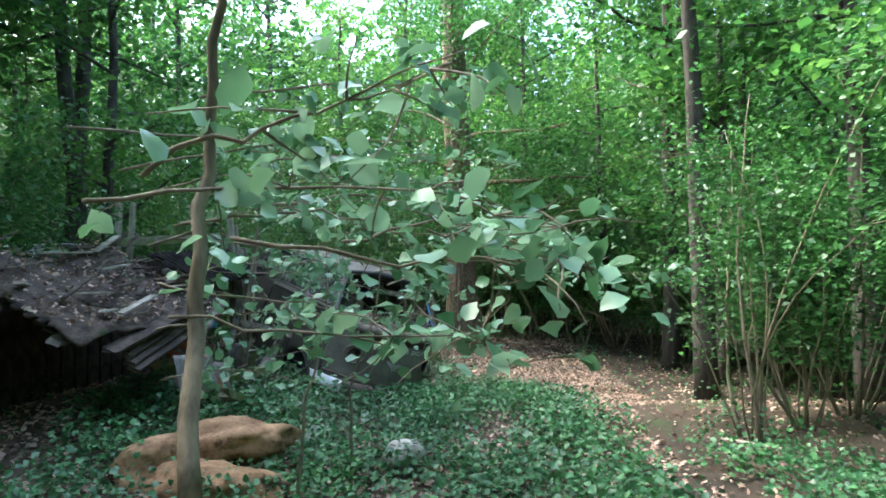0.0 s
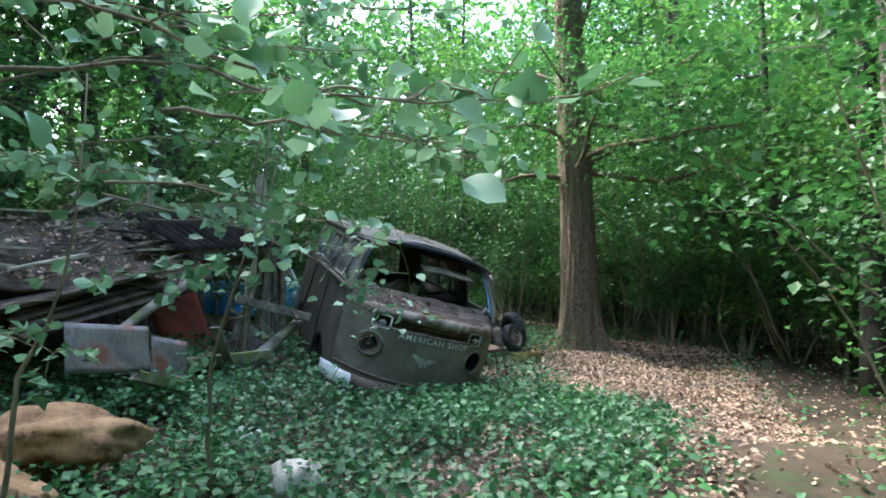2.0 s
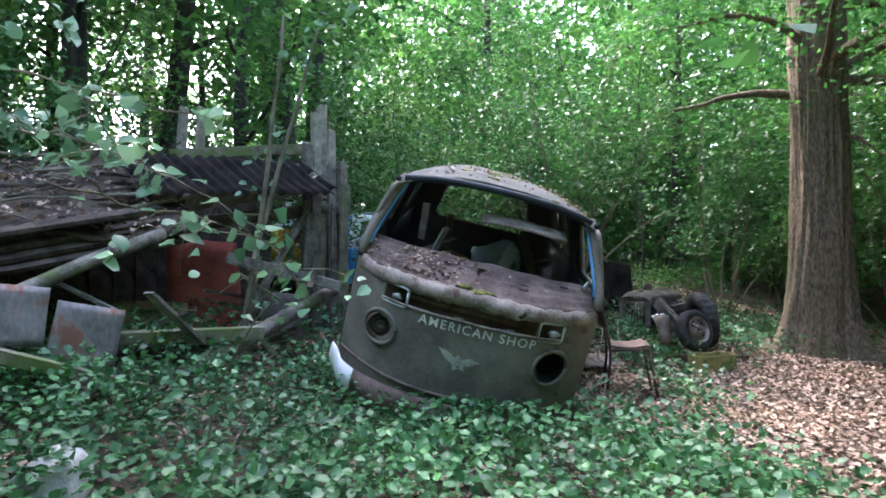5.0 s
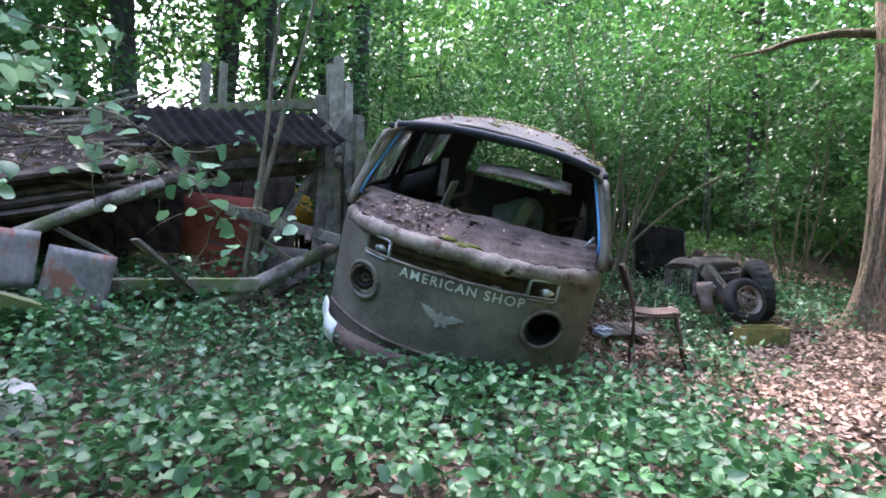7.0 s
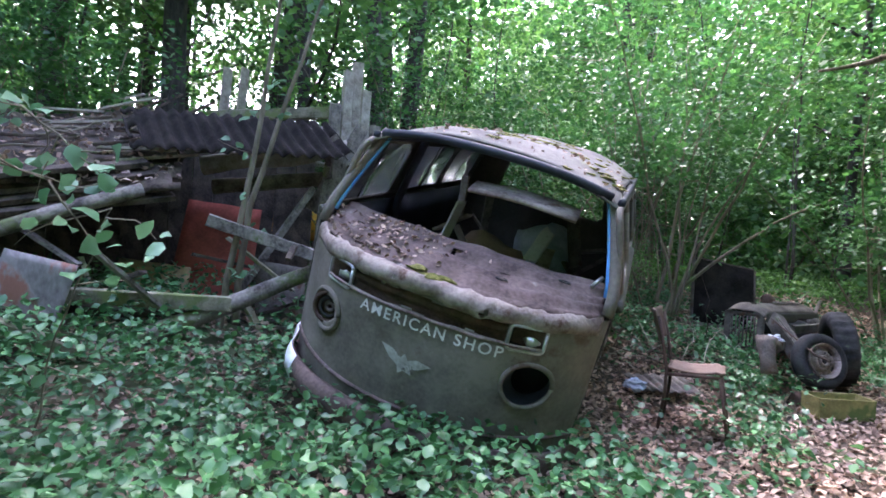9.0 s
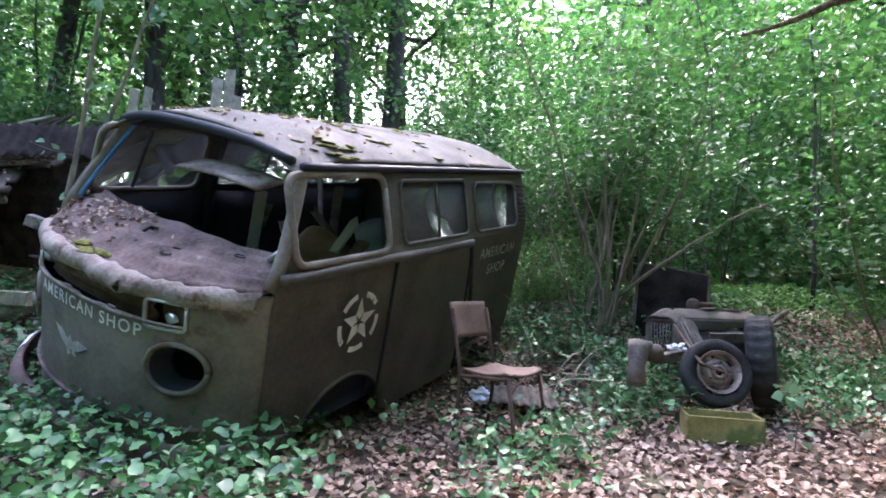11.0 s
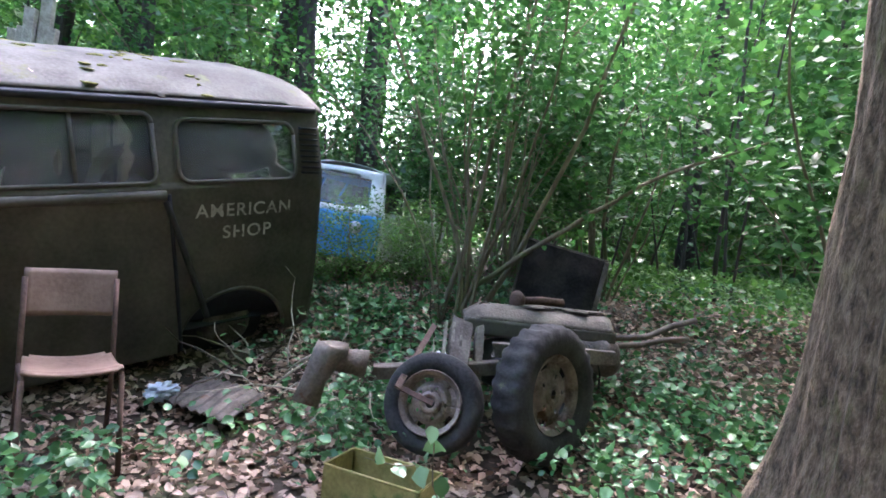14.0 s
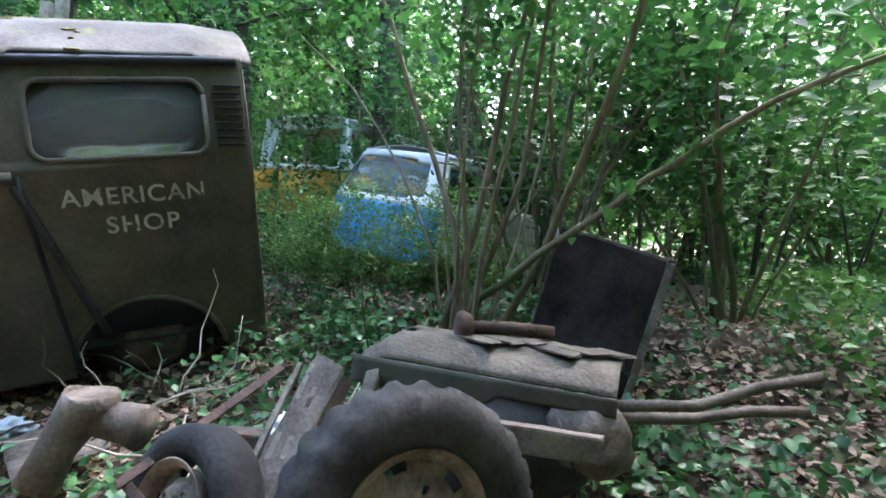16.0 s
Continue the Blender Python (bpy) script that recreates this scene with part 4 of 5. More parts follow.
# ---- wreck of a small tractor ----
def tyre_mesh(name, m, radius, width, hole, mat, parent, lugs=0, label=""):
    prof = [(hole, -width * 0.36), (hole + 0.02, -width * 0.46), (radius * 0.82, -width * 0.52), (radius * 0.95, -width * 0.45), (radius, -width * 0.3), (radius * 1.01, 0), (radius, width * 0.3), (radius * 0.95, width * 0.45), (radius * 0.82, width * 0.52), (hole + 0.02, width * 0.46), (hole, width * 0.36)]
    n = 96 if lugs else 48
    verts, faces = [], []
    for i in range(n):
        a = 2 * math.pi * i / n
        for k, (r, x) in enumerate(prof):
            if lugs and 3 <= k <= 7 and (i + (k - 5)) * lugs // n % 1 == 0:
                r += 0.011 if ((i + abs(k - 5)) * lugs * 2 // n) % 2 else -0.006
            verts.append(m @ Vector((x, r * math.cos(a), r * math.sin(a))))
    q = len(prof)
    for i in range(n):
        for k in range(q):
            a, b = i * q + k, i * q + (k + 1) % q
            c, d = ((i + 1) % n) * q + (k + 1) % q, ((i + 1) % n) * q + k
            faces.append((a, b, c, d))
    return link_mesh(name, verts, faces, mat, parent, label, True)


def disc_rim(name, m, radius, mat, parent, holes=5):
    prof = [(0.03, 0.03), (0.045, 0.045), (0.06, 0.02), (radius * 0.52, 0.025), (radius * 0.62, 0.0), (radius * 0.84, -0.01), (radius * 0.9, 0.03), (radius, 0.045), (radius * 1.03, 0.05)]
    n = 60

    def at(u, v):
        k = v * (len(prof) - 1)
        i = min(int(k), len(prof) - 2)
        r = prof[i][0] + (prof[i + 1][0] - prof[i][0]) * (k - i)
        x = prof[i][1] + (prof[i + 1][1] - prof[i][1]) * (k - i)
        return m @ Vector((x, r * math.cos(2 * math.pi * u), r * math.sin(2 * math.pi * u)))

    def keep(u, v):
        a = (u * holes) % 1.0
        if 0.52 < v < 0.66 and 0.36 < a < 0.64:
            return False
        a2 = (u * holes + 0.5) % 1.0
        return not (0.3 < v < 0.38 and 0.44 < a2 < 0.56)

    return sheet(name, at, n, 32, mat, parent, 0.006, keep)


def aim(origin, axis, up=(0, 0, 1)):
    x = Vector(axis).normalized()
    y = Vector(up).cross(x).normalized()
    z = x.cross(y)
    return Matrix(((x.x, y.x, z.x, origin[0]), (x.y, y.y, z.y, origin[1]), (x.z, y.z, z.z, origin[2]), (0, 0, 0, 1)))


def build_tractor():
    tr = thing("tractor_wreck", pose(0.635, 1.683, 0.311, 0, 0, 6.9) @ Matrix.Diagonal((0.900, 0.900, 0.900, 1)), "rusting front end of an old grey tractor among brambles", "tractor")
    m = aim((-0.44, 9.93, 0.13), (0.86, -0.45, 0.28))
    t = tyre_mesh("front_tyre", m, 0.27, 0.15, 0.17, TYRE, tr, 0, "worn black car tyre")
    disc_rim("wheel_disc", m @ Matrix.Translation((0.035, 0, 0)), 0.168, RIM, t)
    for k in range(5):
        a = 2 * math.pi * k / 5 + 0.3
        tube("wheel_nut", [m @ Vector((0.05, 0.062 * math.cos(a), 0.062 * math.sin(a))), m @ Vector((0.078, 0.062 * math.cos(a), 0.062 * math.sin(a)))], 0.009, RUST_GREY, t, 6, smooth=False)
    # solid black plug stands in for the dark inside the hub's opening
    tube("hub_hole_shade", [m @ Vector((0.03, 0, 0)), m @ Vector((0.066, 0, 0))], 0.03, BLACK, t, 14)
    m2 = aim((-0.5, 10.58, 0.2), (0.8, 0.55, 0.1))
    t2 = tyre_mesh("lug_tyre", m2, 0.38, 0.21, 0.23, TYRE, tr, 24, "large black tyre with worn lugs")
    disc_rim("wheel_disc", m2 @ Matrix.Translation((0.02, 0, 0)), 0.22, RIM, t2)
    # bonnet
    A, B, C = Vector((-1.1, 10.2, 0.52)), Vector((-0.96, 11.2, 0.5)), Vector((-1.62, 10.3, 0.5))

    def bonnet(u, v):
        p = A + (B - A) * u + (C - A) * v
        e = 2 * v - 1
        p.z += 0.09 * (1 - abs(e) ** 3) - 0.06 * max(0, 0.12 - u) / 0.12 * (1 + 0.5 * (1 - abs(e)))
        p.z += 0.01 * noise.noise((u * 4, v * 4, 1))
        return p

    b = sheet("bonnet", bonnet, 40, 24, BONNET, tr, 0.008, lambda u, v: (u - 0.14) ** 2 + ((v - 0.4) * 0.55) ** 2 > 0.045 ** 2, "grey mossy bonnet with flaking paint and a filler hole")
    sheet("bonnet_skirt", lambda u, v: A + (B - A) * u + Vector((0.025, 0.0, -0.11 * v * (1 if u < 0.55 else 0.6))), 24, 5, OLIVE, tr, 0.006)
    sheet("radiator_cheek", lambda u, v: A + (C - A) * u * 0.95 + Vector((-0.01, 0.03, -0.02 - 0.42 * v)), 12, 10, RUST_GREY, tr, 0.01, lambda u, v: not (0.2 < u < 0.8 and 0.12 < v < 0.9))
    for k in range(7):
        u = 0.22 + 0.09 * k
        tube("radiator_bar", [A + (C - A) * u + Vector((0, 0.02, -0.06)), A + (C - A) * u + Vector((0, 0.02, -0.42))], 0.008, RUST_GREY, tr, 6)
    plank("radiator", (-0.62, 10.06, 0.06), (-0.98, 10.16, 0.47), 0.15, 0.13, RUST_GREY, tr, (0, 1, 0), 3)
    for q in (-0.05, 0.0, 0.05):
        plank("radiator_rib", (-0.57, 10.03 + q, 0.1), (-0.92, 10.1 + q, 0.5), 0.02, 0.02, WOOD_GREY, tr, (0, 1, 0), q)
    plank("radiator_post", (-0.8, 10.25, 0.05), (-1.05, 10.3, 0.46), 0.07, 0.05, WOOD_GREY, tr, (0, 1, 0), 4)
    lump("engine_block", pose(-1.12, 10.75, 0.22), (0.28, 0.42, 0.2), BLACK, tr, "dark oily engine block", 0.3, 3.0, 3)
    lump("gear_case", pose(-1.0, 11.12, 0.33), (0.14, 0.16, 0.13), RUST_GREY, tr, "", 0.3, 6.0, 3)
    tube("cable", [(-0.9, 11.0, 0.42), (-0.84, 11.04, 0.34), (-0.86, 11.08, 0.24), (-0.9, 11.1, 0.14)], 0.006, BLACK, tr, 6)
    plank("side_channel", (-0.86, 10.35, 0.36), (-0.82, 11.15, 0.36), 0.05, 0.09, RUST_GREY, tr, seed=5)
    plank("chassis_beam", (-0.78, 9.62, 0.2), (-0.9, 10.4, 0.24), 0.1, 0.08, RUST_GREY, tr, seed=6)
    plank("angle_iron", (-0.4, 9.72, 0.22), (-0.92, 9.98, 0.48), 0.035, 0.01, RUST, tr, (1, 0, 1), 7, "rusty angle iron")
    plank("angle_iron", (-0.42, 9.72, 0.22), (-0.34, 9.9, 0.16), 0.03, 0.01, RUST, tr, (1, 0, 1), 8, "rusty angle iron")
    for s in (0.0, 0.07):
        tube("steering_arm", [(-1.0 - s, 11.2, 0.46 - s), (-1.08 - s, 11.5, 0.47 - s), (-1.14 - s, 11.72, 0.55 - 1.6 * s), (-1.2 - s, 11.95, 0.6 - 2.2 * s)], 0.022, RUST_GREY, tr, 8)
    tube("exhaust", [(-1.28, 10.62, 0.63), (-1.32, 10.8, 0.64), (-1.36, 10.98, 0.63)], [0.03, 0.028, 0.03], RUST, tr, 10)
    tube("exhaust_cap", [(-1.25, 10.58, 0.64), (-1.26, 10.6, 0.64), (-1.28, 10.63, 0.64)], [0.04, 0.066, 0.05], RUST, tr, 18)
    for k in range(7):
        p = Vector(bonnet(0.45 + 0.08 * k, 0.3 + 0.1 * (k % 4)))
        plank("loose_slate", p + Vector((-0.06, -0.05, 0.012)), p + Vector((0.05, 0.07, 0.016)), 0.09, 0.008, BONNET, b, seed=k)


build_tractor()


def build_pipe():
    p = thing("iron_pipe", pose(-1.0, 9.98, 0.33), "rusty cast-iron pipe elbow lying in brambles", "pipe")
    tube("elbow", [(0.1, -0.1, 0.02), (0.06, -0.07, 0.14), (0.02, -0.03, 0.24), (0.0, 0.0, 0.29), (0.0, 0.0, 0.31)], [0.068, 0.06, 0.075, 0.088, 0.08], RUST_GREY, p, 18)
    tube("branch", [(0.0, 0.0, 0.23), (-0.03, 0.11, 0.22), (-0.04, 0.17, 0.21)], [0.055, 0.065, 0.075], RUST_GREY, p, 16)
    q = thing("iron_ring", pose(-0.9, 10.28, 0.03), "small rusty iron pipe end on the ground", "pipe")
    tube("pipe_end", [(0, 0, 0.02), (0.05, -0.03, 0.1)], 0.06, RUST, q, 16)


build_pipe()
tin_sheet("corrugated_sheet", (-1.78, 9.1, 0.2), (-1.5, 9.55, 0.2), (-1.45, 8.98, 0.13), RUST_GREY, "rusty corrugated sheet lying under dead leaves", 20, 6, 0.009, 7, False)


def rag(x, y, z, s, mat, label, seed):
    e = lump("rag", pose(0, 0, 0), (s, s * 0.8, s * 0.45), mat, None, "", 0.9, seed, 4, 2.2)
    e.location = (x, y, z)
    tagged(e, label, "cloth")


rag(-1.26, 10.55, 0.55, 0.075, RAG, "crumpled white cloth on the tractor wreck", 1)
rag(-1.5, 8.95, 0.17, 0.085, RAG_BLUE, "crumpled pale blue cloth on the ground", 2)
rag(-0.85, 11.62, 0.08, 0.07, RAG, "scraps of white paper beside the tyre", 3)
rag(-0.92, 11.76, 0.1, 0.05, RAG, "scraps of white paper beside the tyre", 4)
rag(-0.55, 6.72, 0.12, 0.08, RAG, "scrap of white paper under the van", 5)

# dry brushwood by the van's rear
bw = thing("brushwood", pose(-1.8, 9.95, 0.25), "loose heap of thin dry twigs and stems", "brushwood")
rng = np.random.default_rng(61)
for k in range(46):
    o = Vector((rng.uniform(-0.6, 0.6), rng.uniform(-0.7, 0.7), rng.uniform(0.0, 0.08)))
    tube("dry_twig", limb_path(o, (rng.normal(), rng.normal(), rng.uniform(0.0, 0.9)), rng.uniform(0.3, 0.9), 6, rng, 0.12, 0.25), [0.006, 0.006, 0.005, 0.004, 0.003, 0.002, 0.0015], WOOD_PALE if k % 3 else WOOD_DARK, bw, 5)

# ---- framed panel behind the tractor ----
pn = thing("framed_panel", pose(0, 0, 0), "dark glazed panel in a grey frame leaning among stems", "panel")
TL, TR, BR, BL = Vector((-2.73, 11.28, 1.28)), Vector((-2.28, 11.79, 1.16)), Vector((-2.14, 11.62, 0.45)), Vector((-2.6, 11.12, 0.5))
sheet("pane", lambda u, v: TL.lerp(TR, u).lerp(BL.lerp(BR, u), v), 4, 4, TAR, pn, 0.02, None, "dark dirty pane")
for a, b in ((TL, TR), (TR, BR), (BR, BL), (BL, TL)):
    plank("frame_bar", a, b, 0.035, 0.04, RUST_GREY, pn, (1, 0, 0), a.x)

# ---- other vehicles behind the van ----
def build_blue_van():
    m = Matrix.Translation((-5.0, 9.25, 0.7)) @ pose(0, 0, 0, 0, 4, 72) @ Matrix.Diagonal((0.82, 0.82, 0.78, 1))
    v = thing("blue_van", m, "derelict blue and white van half hidden by brambles", "van")
    hw = lambda z: 0.84 - 0.25 * max(0.0, z - 0.95)

    def front(u, w):
        z = 0.25 + 1.35 * w
        x = (2 * u - 1) * hw(z)
        return (x, -0.3 * (1 - abs(2 * u - 1) ** 2.5) - 0.0 + 0.42 * max(0, z - 0.95), z)

    sheet("lower_front", lambda u, w: front(u, w * 0.5), 20, 12, BLUE_CAR, v, 0.01, None, "bright blue lower front")
    sheet("upper_front", lambda u, w: front(u, 0.5 + w * 0.5), 20, 16, WHITE, v, 0.01, lambda u, w: not rounded(u, w, 0.1, 0.9, 0.15, 0.85, 0.12), "white windscreen surround")
    g = sheet("windscreen", lambda u, w: Vector(front(0.1 + 0.8 * u, 0.575 + 0.35 * w)) + Vector((0, 0.012, 0)), 8, 6, GLASS, v, 0.004)
    g.visible_shadow = False
    for s in (-1, 1):
        sheet("side", lambda u, w: (s * hw(0.25 + 1.35 * w), 0.42 * max(0, 1.35 * w - 0.7) + 3.6 * u, 0.25 + 1.35 * w), 40, 18, BLUE_CAR if s < 0 else WHITE, v, 0.01, lambda u, w: not (0.58 < w < 0.88 and (u * 4) % 1 > 0.14))
        tube("door_mirror", [(s * 0.8, 0.3, 1.05), (s * 1.0, 0.2, 1.1), (s * 1.02, 0.18, 1.25)], 0.02, BLACK, v, 6)
        lump("headlight", pose(s * 0.55, -0.2, 0.72), (0.1, 0.05, 0.1), CHROME, v, rough=0.05, sub=2)
    sheet("roof", lambda u, w: ((2 * u - 1) * 0.7, 0.28 + 3.3 * w, 1.6 + 0.1 * (1 - (2 * u - 1) ** 2)), 12, 12, WHITE, v, 0.012)
    sheet("back", lambda u, w: ((2 * u - 1) * 0.8, 3.6, 0.25 + 1.35 * w), 6, 6, INSIDE, v, 0.01)
    sheet("inner_floor", lambda u, w: ((2 * u - 1) * 0.78, 0.1 + 3.4 * w, 0.35), 4, 4, INSIDE, v, 0.01)


def build_yellow():
    m = Matrix.Translation((-6.1, 7.6, 0.75)) @ pose(0, 0, 0, 0, 0, 80)
    v = thing("yellow_machine", m, "old yellow and white vehicle parked among trees", "vehicle")
    bm = bmesh.new()
    bmesh.ops.create_cube(bm, size=1.0)
    bmesh.ops.bevel(bm, geom=bm.edges[:], offset=0.08, segments=3, affect="EDGES")
    bmesh.ops.transform(bm, matrix=Matrix.Translation((0, 1.0, 0.75)) @ Matrix.Diagonal((1.6, 2.2, 0.6, 1)), verts=bm.verts)
    part("body", bm, YELLOW, v, "orange-yellow body", True)
    for s in (-1, 1):
        sheet("cab_side", lambda u, w: (s * (0.74 - 0.1 * w), 0.1 + 1.8 * u, 1.05 + 0.65 * w), 20, 12, WHITE, v, 0.02, lambda u, w: not (0.15 < w < 0.85 and 0.1 < (u * 2) % 1 < 0.9))
    sheet("cab_front", lambda u, w: ((2 * u - 1) * (0.74 - 0.1 * w), 0.05 + 0.2 * w, 1.05 + 0.65 * w), 20, 12, WHITE, v, 0.02, lambda u, w: not (0.12 < w < 0.85 and 0.08 < u < 0.92))
    sheet("cab_roof", lambda u, w: ((2 * u - 1) * 0.68, 0.15 + 1.8 * w, 1.7 + 0.06 * (1 - (2 * u - 1) ** 2)), 8, 8, WHITE, v, 0.02)
    for x, y in ((-0.7, 0.3), (0.7, 0.3), (-0.7, 1.7), (0.7, 1.7)):
        tyre_mesh("tyre", Matrix.Translation((x, y, 0.32)), 0.34, 0.2, 0.18, TYRE, v)


build_blue_van()
build_yellow()


# ---- trees and shrubs ----
def big_tree():
    rng = np.random.default_rng(21)
    base = on_ground(0.11, 12.12, -0.1)
    tr = thing("oak_tree", Matrix.Translation(base), "large old oak with rough grey-brown bark and mossy foot", "tree")
    n, sides = 80, 128
    verts, faces = [], []
    for i in range(n + 1):
        z = 9.0 * (i / n) ** 1.6
        r = 0.36 - 0.014 * z + 0.16 * math.exp(-z * 2.4)
        cx, cy = 0.03 * math.sin(z * 0.7), 0.0
        for k in range(sides):
            a = 2 * math.pi * k / sides
            flare = 0.3 * math.exp(-z * 3.0) * max(0, math.cos(3 * a + 0.6)) ** 2
            ridge = noise.noise((math.cos(a) * 7.5, math.sin(a) * 7.5, z * 1.3))
            fine = noise.noise((math.cos(a) * 19, math.sin(a) * 19, z * 3.5))
            q = r + flare + (0.026 * abs(ridge) ** 0.7 * (1 if ridge > 0 else -1) + 0.011 * fine) + 0.012 * noise.noise((math.cos(a) * 2, math.sin(a) * 2, z * 0.6))
            verts.append((cx + q * math.cos(a), cy + q * math.sin(a), z))
    for i in range(n):
        for k in range(sides):
            k2 = (k + 1) % sides
            faces.append((i * sides + k, i * sides + k2, (i + 1) * sides + k2, (i + 1) * sides + k))
    link_mesh("trunk", verts, faces, BARK, tr, "", True)
    ends = []
    # first five limbs are added, long and leafy, to shade the right-hand ground
    for z, d, ln, r in ((3.5, (1, -0.3, 0.2), 3.2, 0.08), (3.7, (0.8, -0.8, 0.15), 3.4, 0.08), (4.4, (1, 0.3, 0.15), 3.4, 0.07), (3.5, (0.25, -1, 0.2), 2.4, 0.06), (4.9, (0.9, -0.5, 0.2), 3.4, 0.06), (2.75, (0.9, -0.35, 0.25), 1.0, 0.04), (3.3, (-0.85, -0.4, 0.45), 1.8, 0.07), (3.5, (0.8, 0.2, 0.4), 2.2, 0.07), (3.9, (-0.6, -0.7, 0.5), 2.2, 0.06), (4.2, (0.5, -0.8, 0.6), 2.4, 0.06), (4.8, (0.3, 0.9, 0.5), 2.5, 0.06), (5.2, (-0.9, 0.2, 0.6), 2.6, 0.06), (6, (0.8, -0.4, 0.7), 2.5, 0.06), (6.6, (-0.3, -0.8, 0.8), 2.4, 0.05), (7.2, (-0.5, 0.6, 0.9), 2.2, 0.05)):
        p = limb_path((0, 0, z), d, ln, 8, rng, 0.02, 0.16)
        tube("limb", p, [r * (1 - 0.8 * i / 8) for i in range(9)], BARK, tr, 7)
        ends += p[3:]
    pl, up = [], []
    for e in ends:
        if e.z < 3.5 or (math.hypot(e.x, e.y) < 1.3 and e.z < 6.5):
            continue
        for _ in range(190):
            pl.append(np.array(e) + rng.normal(0, (0.45, 0.45, 0.26)))
            up.append((0, 0, 1))
    leaves("crown", pl, up, rng.uniform(0.06, 0.12, len(pl)), "simple", GREEN, tr, "", rng, 0.5)


big_tree()


def forest_tree(name, seed, height, r, lean, bare, crown_n, leaf, mat):
    """A tall forest tree: a tapered trunk, limbs, and a crown of many leaves in clumps."""
    rng = np.random.default_rng(seed)
    tr = thing(name, pose(0, 0, 0), "tall forest tree with dark trunk and green crown", "tree", "trees of the wood")
    top = Vector((lean * height * 0.12, rng.normal(0, 0.2), height))
    pts = [Vector((0, 0, -0.2)).lerp(top, t) + Vector((noise.noise((t * 3, seed, 0)), noise.noise((t * 3, seed, 4)), 0)) * 0.16 for t in np.linspace(0, 1, 14)]
    tube("trunk", pts, [r * (1.25 - 0.25 * min(1, 8 * i / 13)) * (1 - 0.75 * i / 13) for i in range(14)], BARK_DARK, tr, 10, "", 0.08, seed)
    clumps = []
    for k in range(12):
        t = bare + (1 - bare) * (k + 0.5) / 12
        a = 2.4 * k + rng.uniform(-0.4, 0.4)
        o = pts[0].lerp(top, t)
        ln = (1.0 + 1.6 * (1 - t)) * rng.uniform(0.8, 1.3) * height / 10
        p = limb_path(o, (math.cos(a), math.sin(a), 0.35), ln, 6, rng, 0.0, 0.2)
        tube("limb", p, [r * 0.3 * (1 - 0.85 * i / 6) for i in range(7)], BARK_DARK, tr, 5)
        clumps += p[2:]
    c = np.array([tuple(q) for q in clumps])
    pick = rng.integers(0, len(c), crown_n)
    pl = c[pick] + rng.normal(0, (0.55, 0.55, 0.3), (crown_n, 3))
    leaves("crown", pl, np.tile([0, 0, 1.0], (crown_n, 1)), rng.uniform(leaf * 0.7, leaf * 1.3, crown_n), "simple", mat, tr, "", rng, 0.55)
    return tr


def shrub(name, seed, height, spread, stems, leaf_n, leaf, mat, label, bark=None, low=0.25):
    rng = np.random.default_rng(seed)
    sh = thing(name, pose(0, 0, 0), label, "shrub", "undergrowth shrubs")
    pl = []
    for k in range(stems):
        a = rng.uniform(0, 2 * math.pi)
        lean = rng.uniform(0.1, 0.55) * spread / height
        p = limb_path((0.12 * math.cos(a), 0.12 * math.sin(a), -0.1), (lean * math.cos(a) * 1.6, lean * math.sin(a) * 1.6, 1), height * rng.uniform(0.75, 1.1), 10, rng, 0.015, 0.1)
        r = rng.uniform(0.012, 0.028)
        tube("stem", p, [r * (1 - 0.8 * i / 10) for i in range(11)], bark or TWIG, sh, 6)
        for i in range(3, 11):
            for _ in range(2):
                q = limb_path(p[i], (rng.normal(), rng.normal(), 0.25), rng.uniform(0.3, 0.8), 4, rng, 0.03, 0.2)
                if rng.random() < 0.16:
                    tube("twig", q, [0.006, 0.005, 0.004, 0.003, 0.002], bark or TWIG, sh, 4)
                pl += q[1:]
    c = np.array([tuple(q) for q in pl])
    c = c[c[:, 2] > low * height]
    pick = rng.integers(0, len(c), leaf_n)
    q = c[pick] + rng.normal(0, (0.16, 0.16, 0.12), (leaf_n, 3))
    leaves("foliage", q, np.tile([0, 0, 1.0], (leaf_n, 1)), rng.uniform(leaf * 0.7, leaf * 1.25, leaf_n), "simple", mat, sh, "", rng, 0.5)
    return sh


far = pose(0, -60, -30)
T1 = forest_tree("forest_tree", 31, 12, 0.2, 0.5, 0.3, 4200, 0.16, GREEN)
T2 = forest_tree("forest_tree", 32, 13, 0.17, -0.3, 0.42, 4200, 0.16, GREEN)
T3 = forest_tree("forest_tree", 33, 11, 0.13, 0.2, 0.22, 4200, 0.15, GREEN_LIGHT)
S1 = shrub("hazel_shrub", 41, 3.4, 2.0, 9, 4200, 0.085, GREEN, "tall green leafy shrub with thin grey stems")
S2 = shrub("hazel_shrub", 42, 4.2, 2.4, 8, 4600, 0.09, GREEN, "tall green leafy shrub with thin grey stems")
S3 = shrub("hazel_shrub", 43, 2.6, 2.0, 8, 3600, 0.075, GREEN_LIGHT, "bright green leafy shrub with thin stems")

S4 = shrub("hazel_bush", 44, 4.0, 1.9, 10, 3300, 0.075, GREEN, "tall hazel bush of many grey stems, leafy above", None, 0.42)

Y1 = shrub("young_tree", 45, 5.5, 0.9, 2, 420, 0.09, GREEN_LIGHT, "thin dark young tree with sparse leaves", BARK_DARK, 0.5)
Y2 = shrub("young_tree", 46, 6.5, 1.2, 1, 380, 0.09, GREEN, "thin dark young tree with sparse leaves", BARK_DARK, 0.5)


